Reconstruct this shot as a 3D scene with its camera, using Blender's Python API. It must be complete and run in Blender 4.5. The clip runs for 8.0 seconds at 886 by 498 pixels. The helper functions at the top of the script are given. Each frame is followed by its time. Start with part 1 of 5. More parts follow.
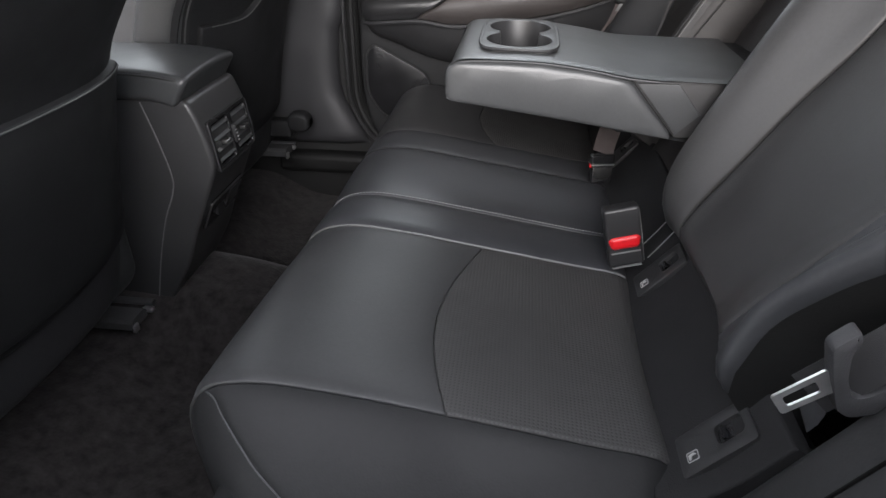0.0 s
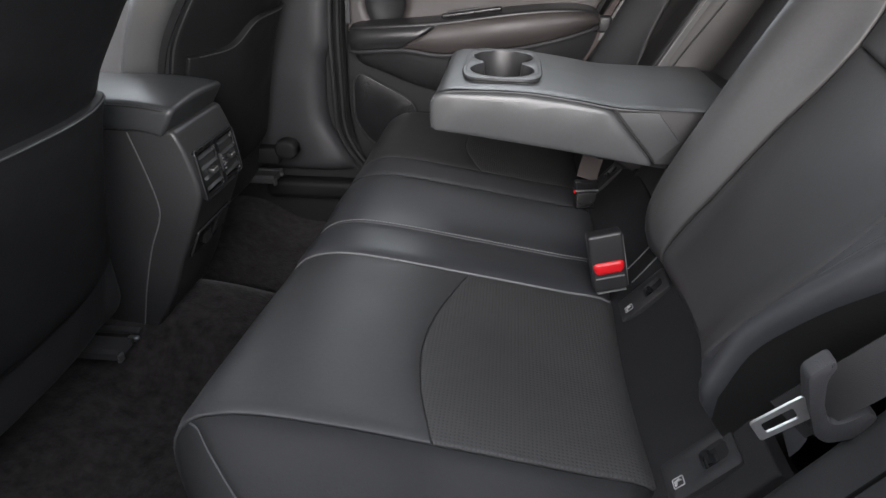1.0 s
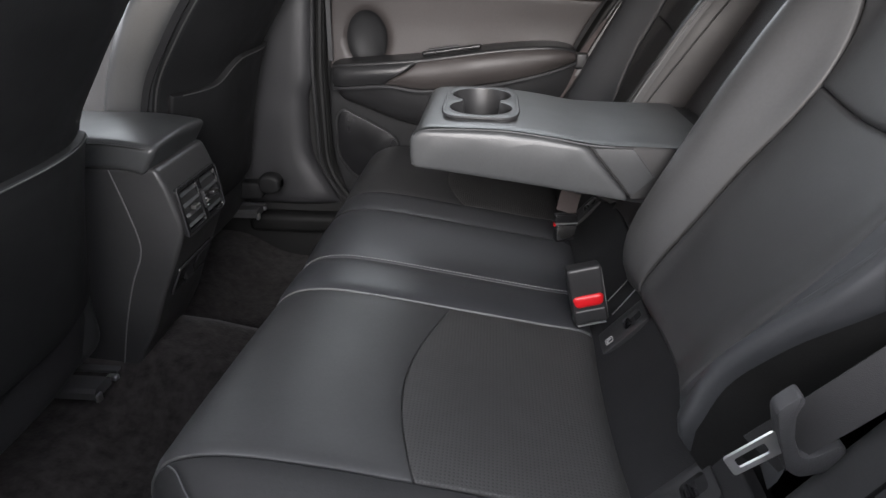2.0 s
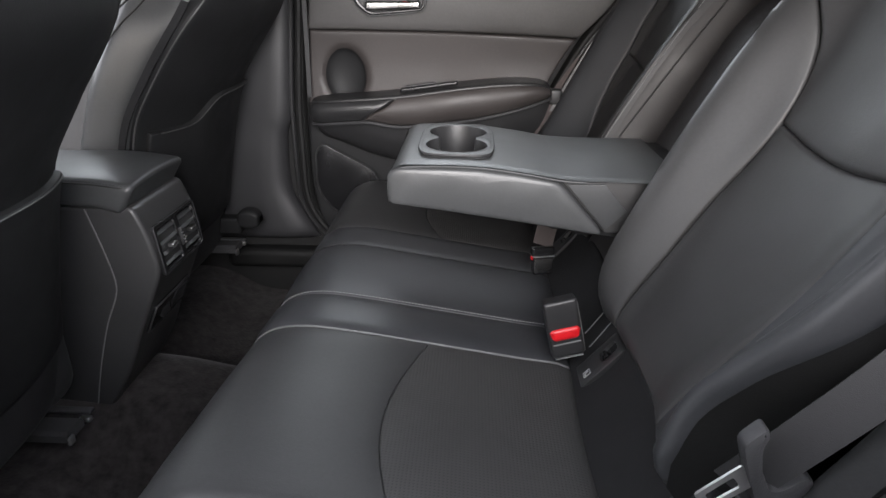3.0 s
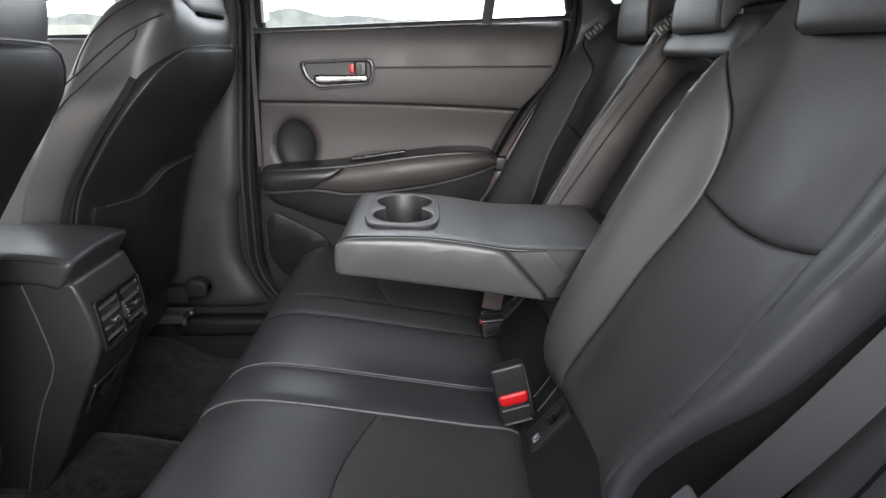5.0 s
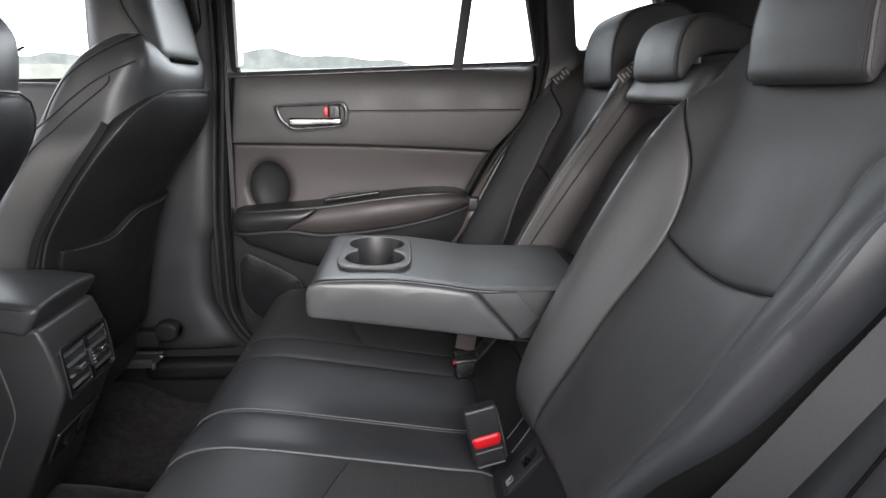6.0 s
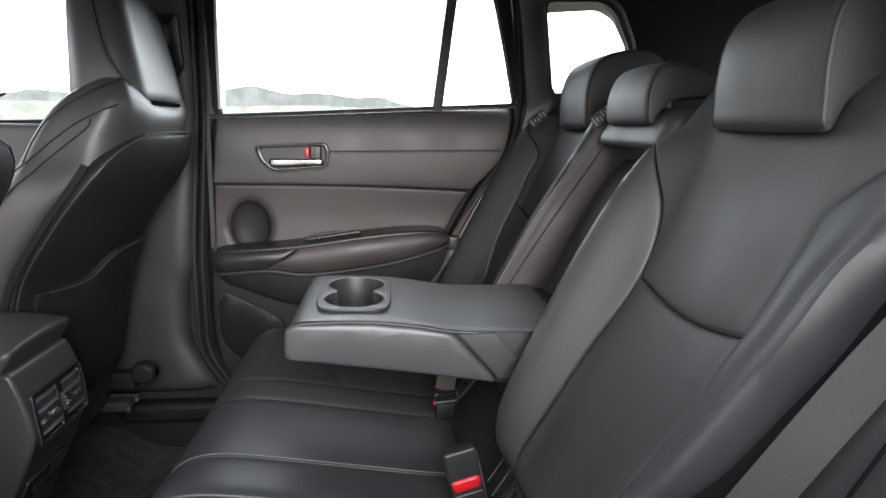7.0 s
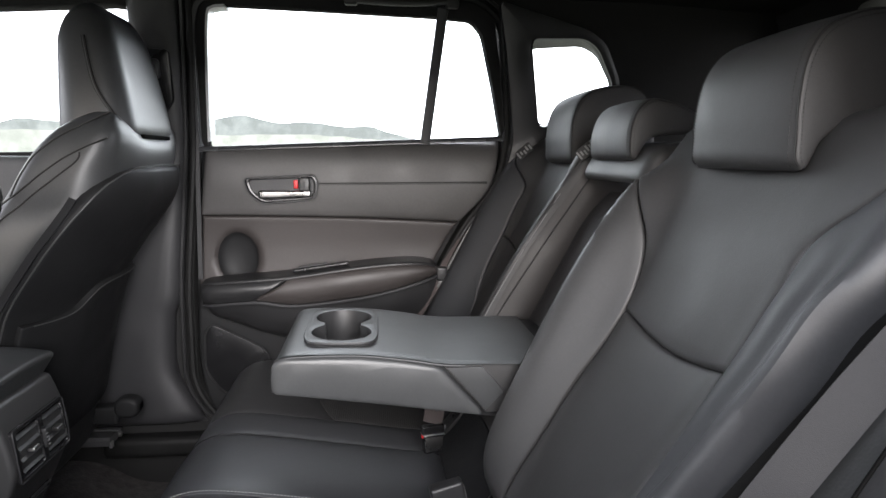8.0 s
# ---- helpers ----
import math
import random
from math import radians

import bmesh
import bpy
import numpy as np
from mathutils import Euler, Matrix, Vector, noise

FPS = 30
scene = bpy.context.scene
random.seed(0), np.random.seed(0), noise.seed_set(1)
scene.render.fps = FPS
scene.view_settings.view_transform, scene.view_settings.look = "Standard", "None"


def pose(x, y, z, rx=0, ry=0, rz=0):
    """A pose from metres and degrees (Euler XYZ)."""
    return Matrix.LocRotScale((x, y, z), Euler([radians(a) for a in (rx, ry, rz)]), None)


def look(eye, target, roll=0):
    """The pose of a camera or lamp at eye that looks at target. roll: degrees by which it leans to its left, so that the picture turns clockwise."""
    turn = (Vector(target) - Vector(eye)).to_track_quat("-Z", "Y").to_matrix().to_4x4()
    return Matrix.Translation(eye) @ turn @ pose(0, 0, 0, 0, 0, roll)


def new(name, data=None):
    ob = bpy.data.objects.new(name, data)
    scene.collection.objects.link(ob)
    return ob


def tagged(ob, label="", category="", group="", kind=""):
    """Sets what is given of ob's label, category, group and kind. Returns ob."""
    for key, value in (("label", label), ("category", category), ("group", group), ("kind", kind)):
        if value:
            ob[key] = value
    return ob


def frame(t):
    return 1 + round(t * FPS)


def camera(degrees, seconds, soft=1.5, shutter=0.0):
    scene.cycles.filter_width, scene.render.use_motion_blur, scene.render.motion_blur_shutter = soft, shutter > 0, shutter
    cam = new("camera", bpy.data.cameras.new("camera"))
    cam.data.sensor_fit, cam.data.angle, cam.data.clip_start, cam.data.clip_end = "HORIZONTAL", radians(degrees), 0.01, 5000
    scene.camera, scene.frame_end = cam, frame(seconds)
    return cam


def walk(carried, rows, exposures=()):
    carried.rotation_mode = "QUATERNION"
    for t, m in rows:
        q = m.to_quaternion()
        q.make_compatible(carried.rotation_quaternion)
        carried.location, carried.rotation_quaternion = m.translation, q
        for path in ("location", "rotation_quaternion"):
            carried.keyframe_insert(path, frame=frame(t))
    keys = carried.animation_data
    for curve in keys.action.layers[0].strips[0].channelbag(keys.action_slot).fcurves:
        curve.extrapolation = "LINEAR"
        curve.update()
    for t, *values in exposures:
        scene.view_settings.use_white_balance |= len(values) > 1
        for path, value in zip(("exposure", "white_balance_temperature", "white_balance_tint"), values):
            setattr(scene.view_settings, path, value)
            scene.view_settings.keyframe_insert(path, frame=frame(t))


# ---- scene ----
cam = camera(71.7, 8.0)
METRES, EYE, TILT, LEAN, TURN = 0.108, 0.86, -31.0, 0.0, 7.0
ROWS = [
    (0.0, 0.0, 0.0, 0.0, 0.0, 0.0, -0.0),
    (0.5, 0.0166, -0.0243, 0.0247, -0.4, 0.87, 0.24),
    (1.0, 0.0496, -0.0557, 0.0535, -0.95, 2.13, 0.53),
    (1.5, 0.0788, -0.0945, 0.0885, -1.55, 3.44, 0.85),
    (3.0, 0.1783, -0.219, 0.1887, -3.78, 7.6, 2.1),
    (3.5, 0.2047, -0.2618, 0.2143, -4.63, 8.76, 2.53),
    (4.0, 0.2384, -0.3101, 0.2424, -5.57, 10.04, 3.05),
    (4.5, 0.2698, -0.3643, 0.2715, -6.5, 11.32, 3.56),
    (6.0, 0.3723, -0.5374, 0.3511, -9.44, 16.04, 5.17),
    (6.5, 0.4008, -0.6018, 0.3835, -10.18, 17.54, 5.58),
    (7.0, 0.4196, -0.6563, 0.4018, -10.87, 19.18, 5.91),
    (7.5, 0.4233, -0.7116, 0.4215, -11.39, 20.52, 6.17),
    (8.0, 0.4397, -0.7535, 0.4439, -11.75, 21.7, 6.38),
]
walk(cam, [(t, pose(0, 0, EYE, TILT, LEAN, TURN) @ pose(METRES * x, METRES * y, METRES * z, 90 + pitch, roll, yaw)) for t, x, y, z, yaw, pitch, roll in ROWS])

# ---- world and light ----
world = bpy.data.worlds.new("overcast_sky")
scene.world = world
world.use_nodes = True
wn, wl = world.node_tree.nodes, world.node_tree.links
wn.clear()
w_out = wn.new("ShaderNodeOutputWorld")
w_bg = wn.new("ShaderNodeBackground")
w_sky = wn.new("ShaderNodeTexSky")
w_sky.sky_type = "NISHITA"
w_sky.sun_disc = False
w_sky.sun_elevation, w_sky.sun_rotation = radians(12), radians(196)
w_sky.dust_density = 4.0
w_co = wn.new("ShaderNodeTexCoord")
w_noise = wn.new("ShaderNodeTexNoise")
w_noise.inputs["Scale"].default_value, w_noise.inputs["Detail"].default_value = 2.6, 6.0
w_ramp = wn.new("ShaderNodeValToRGB")
w_ramp.color_ramp.elements[0].position, w_ramp.color_ramp.elements[0].color = 0.30, (9.1, 9.3, 10.2, 1)
w_ramp.color_ramp.elements[1].position, w_ramp.color_ramp.elements[1].color = 0.75, (15.1, 15.3, 16.4, 1)
w_mix = wn.new("ShaderNodeMix")
w_mix.data_type = "RGBA"
w_mix.inputs["Factor"].default_value = 0.88
wl.new(w_co.outputs["Generated"], w_noise.inputs["Vector"])
wl.new(w_noise.outputs["Fac"], w_ramp.inputs["Fac"])
wl.new(w_sky.outputs["Color"], w_mix.inputs["A"])
wl.new(w_ramp.outputs["Color"], w_mix.inputs["B"])
# the sky is made brighter towards the far side, to light what faces it
w_sep = wn.new("ShaderNodeSeparateXYZ")
w_side = wn.new("ShaderNodeMapRange")
w_side.inputs["From Min"].default_value, w_side.inputs["From Max"].default_value = -1.0, 1.0
w_side.inputs["To Min"].default_value, w_side.inputs["To Max"].default_value = 0.70, 1.75
w_mul = wn.new("ShaderNodeMix")
w_mul.data_type, w_mul.blend_type = "RGBA", "MULTIPLY"
w_mul.inputs["Factor"].default_value = 1.0
wl.new(w_co.outputs["Generated"], w_sep.inputs[0])
wl.new(w_sep.outputs["Y"], w_side.inputs["Value"])
wl.new(w_mix.outputs["Result"], w_mul.inputs["A"])
wl.new(w_side.outputs["Result"], w_mul.inputs["B"])
wl.new(w_mul.outputs["Result"], w_bg.inputs["Color"])
w_bg.inputs["Strength"].default_value = 0.135
wl.new(w_bg.outputs["Background"], w_out.inputs["Surface"])
sun = new("sun", bpy.data.lights.new("sun", "SUN"))
sun.data.energy, sun.data.angle, sun.data.color = 2.6, radians(40), (1.0, 0.965, 0.965)
sun.matrix_world = look((0.75, -4.2, 1.75), (0, 0.6, 0.5))
scene.view_settings.exposure = 1.72


# ---- materials ----
def material(name, base, rough=0.5, metal=0.0, bump=0.0, bump_scale=400.0, vary=0.15, vary_scale=9.0, spec=0.5, wear=0.08, coat=0.0, sheen=0.0):
    """A worn, grained surface: two scales of colour and gloss variation and a fine relief."""
    m = bpy.data.materials.new(name)
    m.use_nodes = True
    n, l = m.node_tree.nodes, m.node_tree.links
    b = n["Principled BSDF"]
    co = n.new("ShaderNodeTexCoord")
    big = n.new("ShaderNodeTexNoise")
    big.inputs["Scale"].default_value, big.inputs["Detail"].default_value = vary_scale, 4
    fine = n.new("ShaderNodeTexNoise")
    fine.inputs["Scale"].default_value, fine.inputs["Detail"].default_value = bump_scale * 0.4, 3
    l.new(co.outputs["Object"], big.inputs["Vector"])
    l.new(co.outputs["Object"], fine.inputs["Vector"])
    mixf = n.new("ShaderNodeMath")
    mixf.operation = "MULTIPLY_ADD"
    mixf.inputs[1].default_value = 0.6
    l.new(fine.outputs["Fac"], mixf.inputs[0])
    l.new(big.outputs["Fac"], mixf.inputs[2])
    r = n.new("ShaderNodeMapRange")
    r.inputs["From Min"].default_value, r.inputs["From Max"].default_value = 0.45, 1.15
    r.inputs["To Min"].default_value, r.inputs["To Max"].default_value = 1 - vary, 1 + vary
    l.new(mixf.outputs[0], r.inputs["Value"])
    mul = n.new("ShaderNodeMix")
    mul.data_type, mul.blend_type = "RGBA", "MULTIPLY"
    mul.inputs["Factor"].default_value = 1.0
    mul.inputs["A"].default_value = (*base, 1)
    l.new(r.outputs["Result"], mul.inputs["B"])
    l.new(mul.outputs["Result"], b.inputs["Base Color"])
    rr = n.new("ShaderNodeMapRange")
    rr.inputs["From Min"].default_value, rr.inputs["From Max"].default_value = 0.35, 0.65
    rr.inputs["To Min"].default_value, rr.inputs["To Max"].default_value = rough - wear, rough + wear
    l.new(big.outputs["Fac"], rr.inputs["Value"])
    l.new(rr.outputs["Result"], b.inputs["Roughness"])
    b.inputs["Metallic"].default_value = metal
    b.inputs["Specular IOR Level"].default_value = spec
    b.inputs["Coat Weight"].default_value = coat
    b.inputs["Sheen Weight"].default_value = sheen
    b.inputs["Sheen Roughness"].default_value = 0.5
    if bump:
        v = n.new("ShaderNodeTexVoronoi")
        v.inputs["Scale"].default_value = bump_scale
        l.new(co.outputs["Object"], v.inputs["Vector"])
        bn = n.new("ShaderNodeBump")
        bn.inputs["Strength"].default_value, bn.inputs["Distance"].default_value = bump, 0.0006
        l.new(v.outputs["Distance"], bn.inputs["Height"])
        soft = n.new("ShaderNodeTexNoise")
        soft.inputs["Scale"].default_value, soft.inputs["Detail"].default_value = 26.0, 3
        l.new(co.outputs["Object"], soft.inputs["Vector"])
        b2 = n.new("ShaderNodeBump")
        b2.inputs["Strength"].default_value, b2.inputs["Distance"].default_value = 0.30, 0.0012
        l.new(soft.outputs["Fac"], b2.inputs["Height"])
        l.new(bn.outputs["Normal"], b2.inputs["Normal"])
        l.new(b2.outputs["Normal"], b.inputs["Normal"])
    return m


LEATHER = material("black_leather", (0.0475, 0.0490, 0.0505), 0.39, wear=0.03, bump=0.14, bump_scale=620)
LEATHER_BLUE = material("blue_black_leather", (0.045, 0.046, 0.050), 0.40, wear=0.03, bump=0.14, bump_scale=620)
LEATHER_SOFT = material("soft_leather", (0.0342, 0.0336, 0.0341), 0.55, wear=0.05, bump=0.14, bump_scale=620)
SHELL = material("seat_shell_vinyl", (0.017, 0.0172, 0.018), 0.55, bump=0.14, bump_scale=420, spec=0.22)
# copies of the soft leather, lightened for the light on cushion and near bolster
LEATHER_SOFT_LIT = material("lit_soft_leather", (0.047, 0.047, 0.0485), 0.47, wear=0.04, bump=0.14, bump_scale=620)
INNER_LIT = material("lit_bolster_leather", (0.039, 0.0387, 0.0390), 0.45, wear=0.03, bump=0.14, bump_scale=620)
BOLSTER = material("matt_blue_leather", (0.036, 0.037, 0.040), 0.52, wear=0.03, bump=0.10, bump_scale=620)
PLASTIC = material("black_plastic", (0.024, 0.024, 0.025), 0.37, bump=0.25, bump_scale=700, wear=0.05)
PLASTIC_GREY = material("pillar_plastic", (0.030, 0.030, 0.032), 0.46, bump=0.25, bump_scale=700, wear=0.05)
FRONT_TRIM = material("front_door_vinyl", (0.055, 0.056, 0.059), 0.5, bump=0.25, bump_scale=500)
MOULDING = material("belt_moulding_plastic", (0.045, 0.047, 0.050), 0.28)
GLOSS = material("dark_gloss_plastic", (0.012, 0.012, 0.013), 0.25, wear=0.04)
DOOR_INSERT = material("door_insert_vinyl", (0.049, 0.043, 0.0415), 0.50, bump=0.3, bump_scale=480)
DOOR_UPPER = material("door_upper_vinyl", (0.078, 0.075, 0.074), 0.46, bump=0.3, bump_scale=480)
CARPET = material("black_carpet", (0.040, 0.036, 0.036), 0.95, bump=1.0, bump_scale=170, vary=0.6, vary_scale=40, spec=0.1, sheen=0.15)
LINER = material("headliner_fabric", (0.024, 0.024, 0.024), 0.9, bump=0.5, bump_scale=600, spec=0.1)
WEB = material("belt_webbing", (0.018, 0.018, 0.019), 0.8, bump=0.25, bump_scale=1400, spec=0.2)
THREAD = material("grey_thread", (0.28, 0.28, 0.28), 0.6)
DARK_THREAD = material("dark_thread", (0.012, 0.012, 0.012), 0.6)
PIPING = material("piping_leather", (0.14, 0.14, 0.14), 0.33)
DULL_PIPING = material("dull_piping", (0.060, 0.060, 0.060), 0.45)
CHROME = material("satin_chrome", (0.36, 0.355, 0.35), 0.30, metal=1.0, wear=0.05)
STEEL = material("brushed_steel", (0.70, 0.70, 0.71), 0.42, metal=1.0, wear=0.08)
RED = material("red_button", (0.62, 0.010, 0.016), 0.35, wear=0.05)
TAG = material("woven_tag", (0.22, 0.22, 0.22), 0.8)
WHITE = material("white_print", (0.36, 0.36, 0.36), 0.6)
RUBBER = material("seal_rubber", (0.012, 0.012, 0.012), 0.6, bump=0.2, spec=0.25)
PAINT = material("car_paint", (0.42, 0.43, 0.44), 0.3, coat=0.6)
RECESS = material("brown_black_cloth", (0.016, 0.014, 0.014), 0.65, bump=0.3, bump_scale=600)
RECESS_SIDE = material("brown_grey_vinyl", (0.030, 0.0275, 0.0275), 0.5, bump=0.2, bump_scale=600)
RAIL = material("rail_steel", (0.085, 0.085, 0.088), 0.42, metal=0.3)
CLOTH = material("black_flap_cloth", (0.014, 0.014, 0.015), 0.8, bump=0.5, bump_scale=700, spec=0.25)


def mesh_fabric():
    """Perforated seat cloth: rows of small dots at four millimetres."""
    m = material("perforated_cloth", (0.030, 0.029, 0.028), 0.62, bump=0.3, bump_scale=500)
    n, l = m.node_tree.nodes, m.node_tree.links
    b = n["Principled BSDF"]
    co = n.new("ShaderNodeTexCoord")
    rot = n.new("ShaderNodeMapping")
    rot.inputs["Rotation"].default_value = (0, 0, radians(45))
    l.new(co.outputs["Object"], rot.inputs["Vector"])
    sep = n.new("ShaderNodeSeparateXYZ")
    l.new(rot.outputs["Vector"], sep.inputs[0])
    waves = []
    for axis in ("X", "Y"):
        k = n.new("ShaderNodeMath")
        k.operation, k.inputs[1].default_value = "MULTIPLY", 2 * math.pi / 0.0064
        s = n.new("ShaderNodeMath")
        s.operation = "SINE"
        l.new(sep.outputs[axis], k.inputs[0])
        l.new(k.outputs[0], s.inputs[0])
        waves.append(s)
    p = n.new("ShaderNodeMath")
    p.operation = "MULTIPLY"
    l.new(waves[0].outputs[0], p.inputs[0])
    l.new(waves[1].outputs[0], p.inputs[1])
    r = n.new("ShaderNodeMapRange")
    r.inputs["From Min"].default_value, r.inputs["From Max"].default_value = 0.1, 0.7
    l.new(p.outputs[0], r.inputs["Value"])
    mix = n.new("ShaderNodeMix")
    mix.data_type = "RGBA"
    mix.inputs["A"].default_value = (0.056, 0.0548, 0.0545, 1)
    mix.inputs["B"].default_value = (0.036, 0.0353, 0.0352, 1)
    l.new(r.outputs["Result"], mix.inputs["Factor"])
    l.new(mix.outputs["Result"], b.inputs["Base Color"])
    bn = n.new("ShaderNodeBump")
    bn.inputs["Strength"].default_value, bn.inputs["Distance"].default_value, bn.invert = 0.6, 0.0006, True
    l.new(r.outputs["Result"], bn.inputs["Height"])
    l.new(bn.outputs["Normal"], b.inputs["Normal"])
    return m


SLAT = material("vent_slat_plastic", (0.022, 0.022, 0.023), 0.30, wear=0.05)
CONSOLE = material("console_plastic", (0.038, 0.038, 0.039), 0.34, bump=0.2, bump_scale=700, wear=0.05)
# near-black for painted shade in vents and headrest slit, and for the garnish seam
BLACK = material("vent_void", (0.004, 0.004, 0.004), 0.9, spec=0.02)
MESH = mesh_fabric()


def glass():
    m = bpy.data.materials.new("window_glass")
    m.use_nodes = True
    n, l = m.node_tree.nodes, m.node_tree.links
    n.clear()
    out = n.new("ShaderNodeOutputMaterial")
    clear = n.new("ShaderNodeBsdfTransparent")
    clear.inputs["Color"].default_value = (0.93, 0.95, 0.94, 1)
    gl = n.new("ShaderNodeBsdfGlossy")
    gl.inputs["Roughness"].default_value = 0.02
    fr = n.new("ShaderNodeFresnel")
    fr.inputs["IOR"].default_value = 1.35
    mx = n.new("ShaderNodeMixShader")
    l.new(fr.outputs[0], mx.inputs[0])
    l.new(clear.outputs[0], mx.inputs[1])
    l.new(gl.outputs[0], mx.inputs[2])
    l.new(mx.outputs[0], out.inputs["Surface"])
    return m


GLASS = glass()


# ---- shape helpers ----
def thing(name, label, category, group="", at=(0, 0, 0)):
    ob = new(name)
    ob.empty_display_size = 0.05
    ob.location = at
    return tagged(ob, label, category, group)


def finish(bm, smooth=True):
    bmesh.ops.recalc_face_normals(bm, faces=bm.faces)
    for fc in bm.faces:
        fc.smooth = smooth
    return bm


def part(name, bm, mat, parent, label="", sharp=40):
    me = bpy.data.meshes.new(name)
    bm.to_mesh(me)
    bm.free()
    me.materials.append(mat)
    if sharp:
        me.set_sharp_from_angle(angle=radians(sharp))
    ob = new(name, me)
    if parent is not None:
        ob.parent = parent
        if parent.type == "EMPTY":
            ob.matrix_parent_inverse = parent.matrix_basis.inverted()
    if label:
        ob["label"] = label
    return ob


def structure(name, bm, mat, label, category):
    return tagged(part(name, bm, mat, None), label, category, kind="structure")


def curve(pts, n):
    """n points along a smooth line through pts."""
    P = [np.array(p, float) for p in pts]
    P = [2 * P[0] - P[1]] + P + [2 * P[-1] - P[-2]]
    seg = len(P) - 3
    out = []
    for i in range(n):
        t = i / (n - 1) * seg
        k = min(int(t), seg - 1)
        u = t - k
        a, b, c, d = P[k:k + 4]
        out.append(0.5 * (2 * b + (c - a) * u + (2 * a - 5 * b + 4 * c - d) * u * u + (3 * b - a - 3 * c + d) * u ** 3))
    return out


def along(pts):
    """A function of 0..1 along a smooth line through pts, by length."""
    fine = np.array(curve(pts, 24 * (len(pts) - 1) + 1))
    run = np.concatenate([[0], np.cumsum(np.linalg.norm(np.diff(fine, axis=0), axis=1))])
    run /= run[-1]
    return lambda s: np.array([np.interp(s, run, fine[:, i]) for i in range(fine.shape[1])])


def table(*pairs):
    """A smooth function through (position, value) pairs."""
    ks, vs = [p[0] for p in pairs], [p[1] for p in pairs]

    def at(k):
        if k <= ks[0]:
            return vs[0]
        if k >= ks[-1]:
            return vs[-1]
        i = next(j for j in range(len(ks) - 1) if ks[j] <= k <= ks[j + 1])
        h = ks[i + 1] - ks[i]
        u = (k - ks[i]) / h
        m0 = (vs[i + 1] - vs[i - 1]) / (ks[i + 1] - ks[i - 1]) if i else (vs[1] - vs[0]) / h
        m1 = (vs[i + 2] - vs[i]) / (ks[i + 2] - ks[i]) if i + 2 < len(ks) else (vs[i + 1] - vs[i]) / h
        return ((2 * u ** 3 - 3 * u * u + 1) * vs[i] + (u ** 3 - 2 * u * u + u) * h * m0 + (3 * u * u - 2 * u ** 3) * vs[i + 1] + (u ** 3 - u * u) * h * m1)
    return at


def stops(length, r, step=0.016):
    r = min(r, length * 0.3)
    ends = [0, 0.07 * r, 0.25 * r, 0.55 * r, r]
    n = max(2, int((length - 2 * r) / step))
    mid = [r + (length - 2 * r) * i / n for i in range(1, n)]
    return np.array(ends + mid + [length - e for e in ends[::-1]]) / length, r / length


def grid_faces(bm, rows, closed=False):
    vs = [[bm.verts.new(p) for p in row] for row in rows]
    for i in range(len(vs) - 1):
        m = len(vs[i])
        for j in range(m if closed else m - 1):
            bm.faces.new((vs[i][j], vs[i][(j + 1) % m], vs[i + 1][(j + 1) % m], vs[i + 1][j]))
    return vs


